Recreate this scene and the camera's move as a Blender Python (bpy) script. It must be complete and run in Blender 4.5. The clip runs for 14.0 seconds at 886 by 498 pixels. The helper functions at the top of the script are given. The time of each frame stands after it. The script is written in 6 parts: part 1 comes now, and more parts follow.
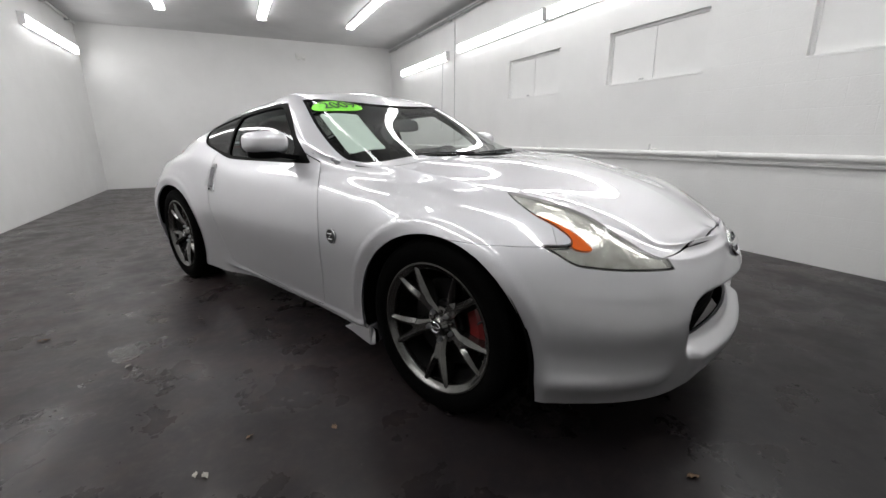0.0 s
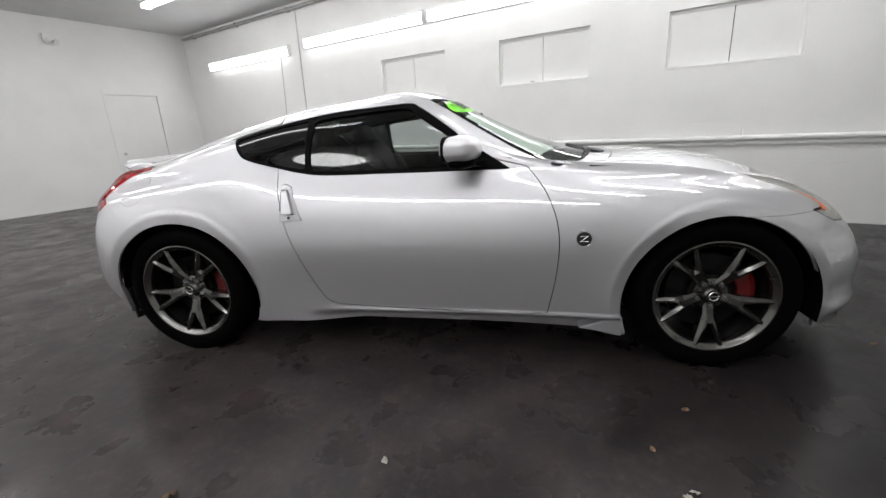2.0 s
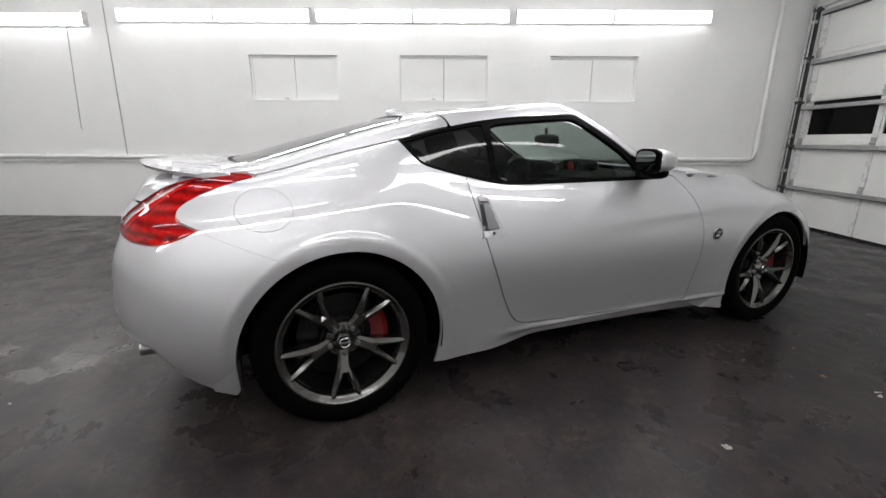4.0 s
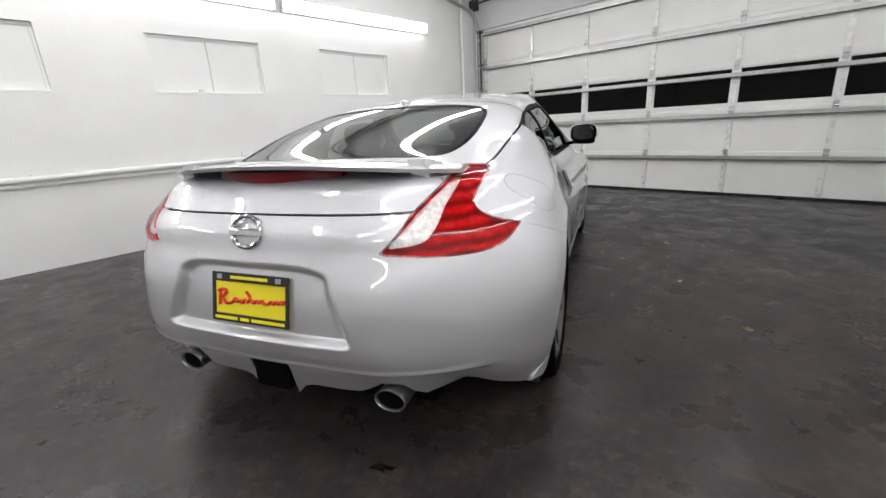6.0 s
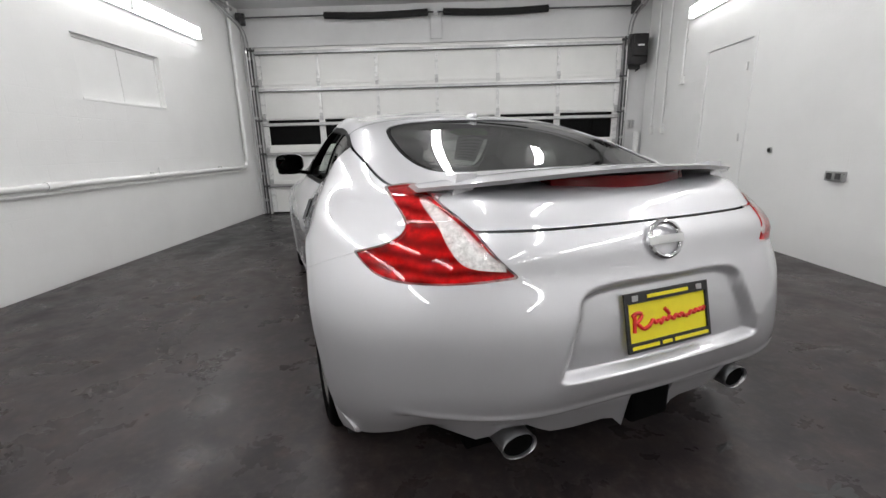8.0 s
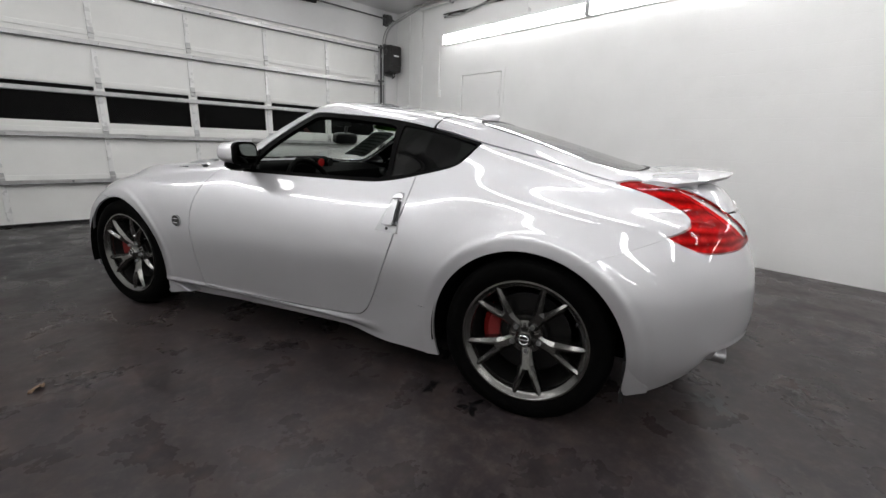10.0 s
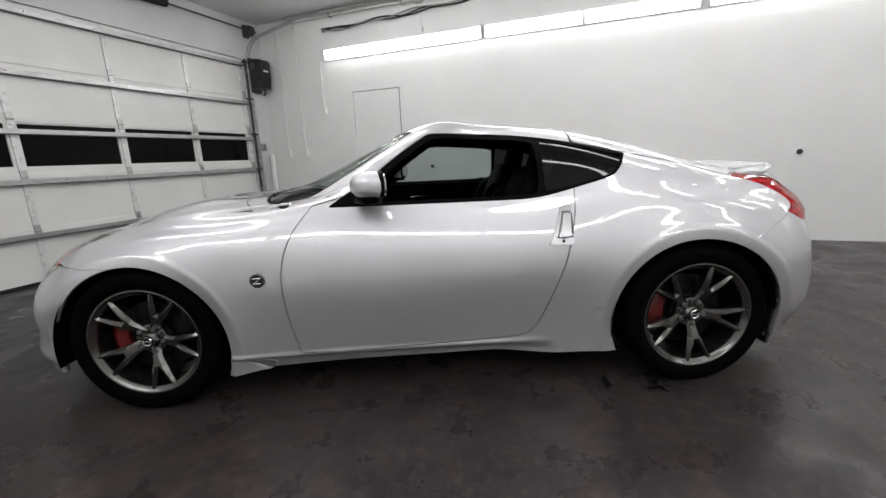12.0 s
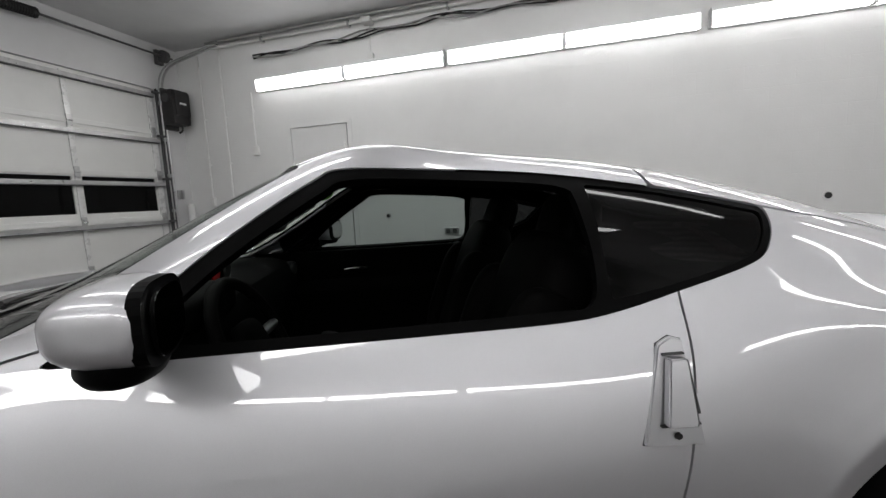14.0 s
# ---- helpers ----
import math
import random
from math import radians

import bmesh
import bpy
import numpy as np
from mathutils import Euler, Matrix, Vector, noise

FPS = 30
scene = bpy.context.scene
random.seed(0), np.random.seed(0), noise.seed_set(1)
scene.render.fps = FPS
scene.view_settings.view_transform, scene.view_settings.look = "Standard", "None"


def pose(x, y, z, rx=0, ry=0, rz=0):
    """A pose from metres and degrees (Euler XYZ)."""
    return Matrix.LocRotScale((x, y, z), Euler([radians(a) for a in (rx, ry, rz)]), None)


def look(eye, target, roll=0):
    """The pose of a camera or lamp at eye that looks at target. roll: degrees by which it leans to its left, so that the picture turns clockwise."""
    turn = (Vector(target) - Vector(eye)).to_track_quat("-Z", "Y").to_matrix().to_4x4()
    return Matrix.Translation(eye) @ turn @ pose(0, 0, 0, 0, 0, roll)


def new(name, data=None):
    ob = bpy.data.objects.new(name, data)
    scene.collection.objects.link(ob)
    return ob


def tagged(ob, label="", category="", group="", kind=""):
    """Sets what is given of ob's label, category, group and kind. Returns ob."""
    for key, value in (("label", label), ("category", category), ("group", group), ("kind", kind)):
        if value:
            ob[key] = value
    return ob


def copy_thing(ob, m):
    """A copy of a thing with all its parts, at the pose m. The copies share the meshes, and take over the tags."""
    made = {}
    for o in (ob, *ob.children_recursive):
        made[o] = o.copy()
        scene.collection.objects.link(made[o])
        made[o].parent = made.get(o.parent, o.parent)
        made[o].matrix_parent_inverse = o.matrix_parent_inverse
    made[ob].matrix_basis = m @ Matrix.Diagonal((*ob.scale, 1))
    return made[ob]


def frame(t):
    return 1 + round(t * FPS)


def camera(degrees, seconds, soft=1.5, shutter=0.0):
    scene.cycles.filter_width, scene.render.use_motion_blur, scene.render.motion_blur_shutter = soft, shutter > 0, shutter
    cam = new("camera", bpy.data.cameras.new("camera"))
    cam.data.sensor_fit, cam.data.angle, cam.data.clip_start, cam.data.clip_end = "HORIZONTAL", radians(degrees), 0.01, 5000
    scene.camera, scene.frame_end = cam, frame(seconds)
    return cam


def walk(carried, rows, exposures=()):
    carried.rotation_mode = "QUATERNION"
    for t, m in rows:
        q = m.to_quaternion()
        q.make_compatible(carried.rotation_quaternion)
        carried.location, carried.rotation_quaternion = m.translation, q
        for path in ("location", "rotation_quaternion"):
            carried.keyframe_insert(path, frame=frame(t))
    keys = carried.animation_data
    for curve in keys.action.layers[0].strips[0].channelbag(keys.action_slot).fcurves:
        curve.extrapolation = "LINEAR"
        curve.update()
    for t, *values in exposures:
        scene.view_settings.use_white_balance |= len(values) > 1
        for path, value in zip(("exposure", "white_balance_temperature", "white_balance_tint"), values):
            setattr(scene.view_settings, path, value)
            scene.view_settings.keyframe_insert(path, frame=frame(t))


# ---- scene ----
cam = camera(93.6, 14.0)
PATH = [
    (0, (0.915, 2.8, 1.019), (0.059, 1.068, 0.503), -0.5),
    (0.5, (1.336, 2.444, 1.014), (0.201, 0.869, 0.533), -2.7),
    (1, (1.747, 2.08, 1.036), (0.348, 0.75, 0.514), -1.6),
    (1.5, (2.05, 1.723, 1.061), (0.561, 0.525, 0.47), -2.9),
    (2, (2.33, 1.428, 1.09), (0.712, 0.391, 0.537), -3.0),
    (2.5, (2.438, 1.043, 1.079), (0.703, 0.25, 0.477), -1.2),
    (3, (2.588, 0.586, 1.083), (0.74, 0.081, 0.511), -0.9),
    (3.5, (2.681, 0.069, 1.079), (0.793, -0.263, 0.51), -1.5),
    (4, (2.768, -0.454, 1.096), (0.834, -0.462, 0.587), 0.3),
    (4.2, (2.779, -0.704, 1.095), (0.837, -0.62, 0.622), -0.5),
    (6.3, (1.878, -2.605, 1.118), (0.675, -1.085, 0.627), 0.1),
    (6.5, (1.677, -2.734, 1.124), (0.534, -1.146, 0.712), 2.5),
    (7, (1.252, -3.032, 1.124), (0.497, -1.246, 0.634), 1.8),
    (7.2, (1.032, -3.085, 1.085), (0.412, -1.246, 0.604), 0.9),
    (9.3, (-1.005, -2.757, 1.084), (-0.028, -1.078, 0.606), 2.1),
    (9.5, (-1.186, -2.66, 1.086), (-0.072, -1.07, 0.605), 3.3),
    (10, (-1.628, -2.385, 1.086), (-0.284, -0.988, 0.594), 2.1),
    (10.5, (-1.948, -2.006, 1.09), (-0.393, -0.839, 0.619), 2.0),
    (11, (-2.252, -1.618, 1.096), (-0.563, -0.647, 0.644), 1.0),
    (11.5, (-2.389, -1.278, 1.091), (-0.58, -0.553, 0.641), -0.1),
    (12, (-2.466, -1.077, 1.11), (-0.643, -0.38, 0.676), -2.4),
    (12.5, (-2.398, -1.025, 1.1), (-0.581, -0.307, 0.671), -0.1),
    (13, (-2.085, -0.97, 1.124), (-0.244, -0.252, 0.816), -0.6),
    (13.5, (-1.729, -0.827, 1.146), (0.179, -0.266, 0.926), -1.3),
    (14, (-1.333, -0.743, 1.146), (0.577, -0.198, 0.907), -2.9),
]
EXPOSURE = 0.0
scene.view_settings.exposure = EXPOSURE
walk(cam, [(t, look(eye, target, roll)) for t, eye, target, roll in PATH],
     [(0, 0.02), (2, 0.17), (4, 0.13), (6, 0.28), (7, 0.22), (9.5, 0.07), (11, 0.06), (12, 0.02), (13.3, -0.1), (14, -0.45)])

# ---- world and light ----
world = bpy.data.worlds.new("world")
scene.world = world
world.use_nodes = True
world.node_tree.nodes["Background"].inputs["Color"].default_value = (0.012, 0.014, 0.018, 1)
world.node_tree.nodes["Background"].inputs["Strength"].default_value = 0.3
TUBE_POWER = 14.0


# ---- materials ----
def mat(name, base=(0.8, 0.8, 0.8), rough=0.5, metal=0.0, coat=0.0, coat_rough=0.05, spec=0.5, noise_scale=0.0, tint=None,
        amount=0.0, bump=0.0, bump_scale=40.0, rough_var=0.0, emit=None, power=0.0, alpha=1.0, trans=0.0, ior=1.5, detail=6.0, world_space=False):
    """A Principled material with stain, grain, gloss and relief driven by noise in metres."""
    m = bpy.data.materials.new(name)
    m.use_nodes = True
    nt = m.node_tree
    b = nt.nodes["Principled BSDF"]
    b.inputs["Base Color"].default_value = (*base, 1)
    b.inputs["Roughness"].default_value = rough
    b.inputs["Metallic"].default_value = metal
    b.inputs["Coat Weight"].default_value = coat
    b.inputs["Coat Roughness"].default_value = coat_rough
    b.inputs["Specular IOR Level"].default_value = spec
    b.inputs["Transmission Weight"].default_value = trans
    b.inputs["IOR"].default_value = ior
    b.inputs["Alpha"].default_value = alpha
    if emit:
        b.inputs["Emission Color"].default_value = (*emit, 1)
        b.inputs["Emission Strength"].default_value = power
    if noise_scale or bump or rough_var:
        co = nt.nodes.new("ShaderNodeNewGeometry" if world_space else "ShaderNodeTexCoord")
    spot = "Position" if world_space else "Object"
    if noise_scale and amount:
        n = nt.nodes.new("ShaderNodeTexNoise")
        n.inputs["Scale"].default_value = noise_scale
        n.inputs["Detail"].default_value = detail
        n.inputs["Roughness"].default_value = 0.62
        nt.links.new(co.outputs[spot], n.inputs["Vector"])
        mix = nt.nodes.new("ShaderNodeMix")
        mix.data_type = "RGBA"
        mix.inputs["A"].default_value = (*base, 1)
        mix.inputs["B"].default_value = (*(tint or [c * 0.6 for c in base]), 1)
        ramp = nt.nodes.new("ShaderNodeMapRange")
        ramp.inputs["From Min"].default_value, ramp.inputs["From Max"].default_value = 0.38, 0.72
        ramp.inputs["To Max"].default_value = amount
        nt.links.new(n.outputs["Fac"], ramp.inputs["Value"])
        nt.links.new(ramp.outputs["Result"], mix.inputs["Factor"])
        nt.links.new(mix.outputs["Result"], b.inputs["Base Color"])
    if rough_var:
        n2 = nt.nodes.new("ShaderNodeTexNoise")
        n2.inputs["Scale"].default_value = max(noise_scale * 2.3, 3.0)
        n2.inputs["Detail"].default_value = 5.0
        nt.links.new(co.outputs[spot], n2.inputs["Vector"])
        r2 = nt.nodes.new("ShaderNodeMapRange")
        r2.inputs["From Min"].default_value, r2.inputs["From Max"].default_value = 0.3, 0.7
        r2.inputs["To Min"].default_value, r2.inputs["To Max"].default_value = max(rough - rough_var, 0.02), rough + rough_var
        nt.links.new(n2.outputs["Fac"], r2.inputs["Value"])
        nt.links.new(r2.outputs["Result"], b.inputs["Roughness"])
    if bump:
        n3 = nt.nodes.new("ShaderNodeTexNoise")
        n3.inputs["Scale"].default_value = bump_scale
        n3.inputs["Detail"].default_value = 4.0
        nt.links.new(co.outputs[spot], n3.inputs["Vector"])
        bp = nt.nodes.new("ShaderNodeBump")
        bp.inputs["Strength"].default_value = bump
        bp.inputs["Distance"].default_value = 0.004
        nt.links.new(n3.outputs["Fac"], bp.inputs["Height"])
        nt.links.new(bp.outputs["Normal"], b.inputs["Normal"])
    return m


WALL = mat("wall_paint", (0.80, 0.80, 0.79), 0.42, noise_scale=1.3, tint=(0.70, 0.70, 0.69), amount=0.5, bump=0.35, bump_scale=60, rough_var=0.1, world_space=True)
PANEL = mat("board_paint", (0.80, 0.80, 0.79), 0.45, noise_scale=2.0, tint=(0.72, 0.72, 0.71), amount=0.5, bump=0.15, bump_scale=30)
CEIL = mat("ceiling_paint", (0.68, 0.68, 0.68), 0.6, noise_scale=0.8, tint=(0.5, 0.5, 0.5), amount=0.6, bump=0.2, bump_scale=50)
DOORWHITE = mat("door_panel_paint", (0.74, 0.74, 0.72), 0.38, noise_scale=1.5, tint=(0.62, 0.62, 0.6), amount=0.5, bump=0.12, bump_scale=18, rough_var=0.08)
STEEL = mat("galvanised_steel", (0.50, 0.50, 0.50), 0.38, metal=0.85, noise_scale=9, tint=(0.32, 0.32, 0.32), amount=0.7, rough_var=0.12)
ZINC = mat("pale_zinc_stile", (0.72, 0.72, 0.71), 0.3, metal=0.15, noise_scale=6, tint=(0.58, 0.58, 0.57), amount=0.6, rough_var=0.1)
DARKSTEEL = mat("dark_steel", (0.10, 0.10, 0.10), 0.5, metal=0.6, noise_scale=12, amount=0.6, rough_var=0.15)
BLACKCABLE = mat("black_rubber_cable", (0.006, 0.006, 0.006), 0.7, bump=0.3, bump_scale=90)
OPENERBOX = mat("opener_housing", (0.007, 0.0062, 0.0068), 0.5, noise_scale=8, tint=(0.025, 0.022, 0.022), amount=0.6, bump=0.1)
PIPEWHITE = mat("painted_pipe", (0.80, 0.80, 0.79), 0.35, noise_scale=7, tint=(0.62, 0.62, 0.6), amount=0.5)
NIGHTGLASS = mat("dark_window_glass", (0.002, 0.002, 0.002), 0.06, spec=0.5, ior=1.2)
LENS = mat("lit_diffuser", (0.9, 0.9, 0.9), 0.5, emit=(1.0, 0.995, 1.0), power=TUBE_POWER)
FIXTURE = mat("fixture_enamel", (0.8, 0.8, 0.8), 0.4)
PLASTICWHITE = mat("white_plastic", (0.78, 0.78, 0.76), 0.4)
BLACKMARK = mat("black_plastic", (0.015, 0.015, 0.015), 0.45)
REDPLASTIC = mat("red_indicator", (0.5, 0.02, 0.02), 0.3)


def floor_material():
    m = bpy.data.materials.new("dark_epoxy_floor")
    m.use_nodes = True
    nt = m.node_tree
    b = nt.nodes["Principled BSDF"]
    co = nt.nodes.new("ShaderNodeTexCoord")

    def tex(scale, detail=6.0, rough=0.6, distort=0.0):
        n = nt.nodes.new("ShaderNodeTexNoise")
        n.inputs["Scale"].default_value, n.inputs["Detail"].default_value = scale, detail
        n.inputs["Roughness"].default_value, n.inputs["Distortion"].default_value = rough, distort
        nt.links.new(co.outputs["Object"], n.inputs["Vector"])
        return n.outputs["Fac"]

    def span(value, a, c, lo, hi):
        r = nt.nodes.new("ShaderNodeMapRange")
        r.interpolation_type = "SMOOTHSTEP"
        for key, v in zip(("From Min", "From Max", "To Min", "To Max"), (a, c, lo, hi)):
            r.inputs[key].default_value = v
        nt.links.new(value, r.inputs["Value"])
        return r.outputs["Result"]

    def mix(fac, a, c):
        x = nt.nodes.new("ShaderNodeMix")
        x.data_type = "RGBA"
        nt.links.new(fac, x.inputs["Factor"])
        for key, v in (("A", a), ("B", c)):
            if isinstance(v, tuple):
                x.inputs[key].default_value = (*v, 1)
            else:
                nt.links.new(v, x.inputs[key])
        return x.outputs["Result"]

    big = mix(span(tex(0.55, 3, 0.5, 0.3), 0.30, 0.70, 0, 1), (0.0170, 0.0147, 0.0178), (0.0330, 0.0265, 0.0270))
    cloud = mix(span(tex(1.9, 5, 0.6, 0.2), 0.34, 0.76, 0, 0.55), big, (0.056, 0.046, 0.045))
    rust = mix(span(tex(6.0, 7, 0.70, 0.2), 0.40, 0.80, 0, 0.62), cloud, (0.080, 0.056, 0.046))
    worn = mix(span(tex(21, 6, 0.70, 0.2), 0.42, 0.84, 0, 0.55), rust, (0.105, 0.090, 0.085))
    grime = mix(span(tex(3.6, 7, 0.70, 0.3), 0.38, 0.82, 0, 0.72), worn, (0.0075, 0.0064, 0.0072))
    # dimmer floor by the overhead door, painted into the colour with a noisy edge
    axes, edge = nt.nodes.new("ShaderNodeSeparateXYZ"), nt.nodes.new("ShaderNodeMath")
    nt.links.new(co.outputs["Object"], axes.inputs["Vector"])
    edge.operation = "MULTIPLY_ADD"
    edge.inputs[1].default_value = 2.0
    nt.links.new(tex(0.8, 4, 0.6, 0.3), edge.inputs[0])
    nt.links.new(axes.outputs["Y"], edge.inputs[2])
    dimmed = mix(span(edge.outputs["Value"], 1.6, 3.1, 0, 0.74), grime, (0.0055, 0.0048, 0.0058))
    speck = mix(span(tex(60, 3, 0.5), 0.70, 0.80, 0, 0.4), dimmed, (0.09, 0.08, 0.072))
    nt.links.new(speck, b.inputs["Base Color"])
    nt.links.new(span(tex(3.2, 6, 0.62, 0.2), 0.30, 0.72, 0.22, 0.44), b.inputs["Roughness"])
    b.inputs["Specular IOR Level"].default_value = 0.20
    bp = nt.nodes.new("ShaderNodeBump")
    bp.inputs["Strength"].default_value, bp.inputs["Distance"].default_value = 0.06, 0.004
    nt.links.new(tex(9.0, 5, 0.6), bp.inputs["Height"])
    nt.links.new(bp.outputs["Normal"], b.inputs["Normal"])
    return m


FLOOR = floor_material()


# ---- mesh helpers ----
def part(name, bm, material, parent=None, label="", smooth=None):
    """Links a bmesh as one mesh object, under parent where one is given."""
    me = bpy.data.meshes.new(name)
    bm.to_mesh(me)
    bm.free()
    if smooth is not None:
        me.shade_smooth()
        me.set_sharp_from_angle(angle=radians(smooth))
    for mt in material if isinstance(material, (list, tuple)) else [material]:
        me.materials.append(mt)
    ob = new(name, me)
    if parent is not None:
        ob.parent = parent
    if label:
        ob["label"] = label
    return ob


def box(bm, x0, x1, y0, y1, z0, z1, bevel=0.0, m=None):
    g = bmesh.ops.create_cube(bm, size=1.0)
    vs = g["verts"]
    t = Matrix.LocRotScale(((x0 + x1) / 2, (y0 + y1) / 2, (z0 + z1) / 2), None, (x1 - x0, y1 - y0, z1 - z0))
    bmesh.ops.transform(bm, matrix=t, verts=vs)
    if bevel:
        es = list({e for v in vs for e in v.link_edges})
        r = bmesh.ops.bevel(bm, geom=es, offset=bevel, segments=2, profile=0.6, affect="EDGES", clamp_overlap=True)
        vs = list(set(r["verts"]) | {v for v in vs if v.is_valid})
    if m is not None:
        bmesh.ops.transform(bm, matrix=m, verts=[v for v in vs if v.is_valid])
    return bm


def boxes(*dims, bevel=0.0):
    bm = bmesh.new()
    for d in dims:
        box(bm, *d, bevel=bevel)
    return bm


def tube(bm, pts, radius, seg=12, closed=False, caps=True):
    """A round bar along a line of points; radius is one number or one for each point."""
    pts = [Vector(p) for p in pts]
    n = len(pts)
    rings = []
    up = Vector((0, 0, 1))
    for i, p in enumerate(pts):
        a = pts[i - 1] if (i or closed) else p
        c = pts[(i + 1) % n] if (i < n - 1 or closed) else p
        d = (c - a).normalized()
        side = d.cross(up)
        if side.length < 0.05:
            side = d.cross(Vector((1, 0, 0)))
        side.normalize()
        oth = side.cross(d).normalized()
        r = radius[i] if isinstance(radius, (list, tuple)) else radius
        rings.append([bm.verts.new(p + r * (math.cos(2 * math.pi * k / seg) * side + math.sin(2 * math.pi * k / seg) * oth)) for k in range(seg)])
    for i in range(n if closed else n - 1):
        A, B = rings[i], rings[(i + 1) % n]
        for k in range(seg):
            bm.faces.new((A[k], A[(k + 1) % seg], B[(k + 1) % seg], B[k]))
    if caps and not closed:
        bm.faces.new(rings[0][::-1])
        bm.faces.new(rings[-1])
    bmesh.ops.recalc_face_normals(bm, faces=bm.faces[:])
    return bm


def rod(pts, radius, seg=12, closed=False):
    return tube(bmesh.new(), pts, radius, seg, closed)


def rounded(points, radius, n=5):
    """Rounds the corners of an open line of points."""
    pts = [Vector(p) for p in points]
    out = [pts[0]]
    for a, b, c in zip(pts, pts[1:], pts[2:]):
        d0, d1 = (a - b), (c - b)
        r = min(radius, d0.length / 2, d1.length / 2)
        p0, p1 = b + d0.normalized() * r, b + d1.normalized() * r
        for i in range(n + 1):
            t = i / n
            out.append((1 - t) ** 2 * p0 + 2 * t * (1 - t) * b + t * t * p1)
    out.append(pts[-1])
    return out


def empty(name, m=None):
    ob = new(name)
    if m is not None:
        ob.matrix_basis = m
    return ob

# ---- the room: a white-painted block garage ----
XL, XR, YD, YB, ZC = -3.17, 3.39, 4.24, -8.49, 3.29
T = 0.2
fl = bmesh.new()
bmesh.ops.create_grid(fl, x_segments=2, y_segments=2, size=1)
bmesh.ops.transform(fl, matrix=Matrix.LocRotScale(((XL + XR) / 2, (YD + YB) / 2 + 0.2, 0), None, ((XR - XL) / 2 + 0.4, (YD - YB) / 2 + 0.8, 1)), verts=fl.verts[:])
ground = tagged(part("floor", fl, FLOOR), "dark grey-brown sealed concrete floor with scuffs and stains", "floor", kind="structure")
tagged(part("ceiling", boxes((XL - T, XR + T, YB - T, YD + 0.6, ZC, ZC + 0.15)), CEIL), "pale grey painted flat garage ceiling", "ceiling", kind="structure")

# wall with three boarded-up window openings
WINDOWS = [(-3.06, -1.89), (-1.06, 0.10), (0.92, 2.08)]
WZ0, WZ1 = 1.585, 2.165
cuts = [YB - T] + [v for w in WINDOWS for v in w] + [YD + 0.45]
wl = bmesh.new()
box(wl, XL - T, XL, YB - T, YD + 0.45, 0, WZ0)
box(wl, XL - T, XL, YB - T, YD + 0.45, WZ1, ZC)
for a, b in zip(cuts[::2], cuts[1::2]):
    box(wl, XL - T, XL, a, b, WZ0, WZ1)
wall_left = tagged(part("wall_west", wl, WALL), "white-painted concrete block wall with three boarded window openings", "wall", kind="structure")
wr = bmesh.new()
DX0, DX1, DZ = 1.74, 2.54, 2.13
box(wr, XR, XR + T, YB - T, DX0, 0, ZC)
box(wr, XR, XR + T, DX1, YD + 0.45, 0, ZC)
box(wr, XR, XR + T, DX0, DX1, DZ, ZC)
wall_right = tagged(part("wall_east", wr, WALL), "white-painted concrete block wall with a flush white door", "wall", kind="structure")
BD0, BD1, BDZ = -2.38, -1.48, 2.05
wb = boxes((XL - T, BD0, YB - T, YB, 0, ZC), (BD1, XR + T, YB - T, YB, 0, ZC), (BD0, BD1, YB - T, YB, BDZ, ZC))
wall_back = tagged(part("wall_south", wb, WALL), "plain white-painted back wall of the garage", "wall", kind="structure")
DL, DR, DTOP = -2.98, 2.98, 2.72
wf = boxes((XL - T, DL - 0.02, YD - 0.02, YD + 0.2, 0, ZC), (DR + 0.02, XR + T, YD - 0.02, YD + 0.2, 0, ZC), (DL - 0.02, DR + 0.02, YD - 0.02, YD + 0.2, DTOP, ZC))
wall_front = tagged(part("wall_north", wf, CEIL), "grey-white painted wall round the overhead door", "wall", kind="structure")

# boarded windows: two sheets in a frame with a sill
for i, (a, b) in enumerate(WINDOWS):
    w = tagged(empty(f"window_{i + 1}", pose(XL, (a + b) / 2, WZ0)), "white-painted boarded-over window recessed in a block wall", "window", "boarded windows", "structure")
    hw, hh = (b - a) / 2, WZ1 - WZ0
    for y0, y1 in ((-hw, -0.003), (0.003, hw)):
        part("board", boxes((-0.075, -0.055, y0, y1, 0, hh), bevel=0.002), PANEL, w)
    fr = boxes((-0.055, -0.042, -hw, hw, hh - 0.03, hh), (-0.055, -0.042, -hw, -hw + 0.025, 0, hh - 0.03), (-0.055, -0.042, hw - 0.025, hw, 0, hh - 0.03), bevel=0.003)
    part("window_frame", fr, PANEL, w)
    part("window_sill", boxes((-0.06, 0.004, -hw, hw, 0, 0.025), bevel=0.004), PANEL, w)
    if i != 2:
        part("latch", boxes((-0.058, -0.035, -0.16, -0.11, 0.03, 0.05), bevel=0.004), STEEL, w)

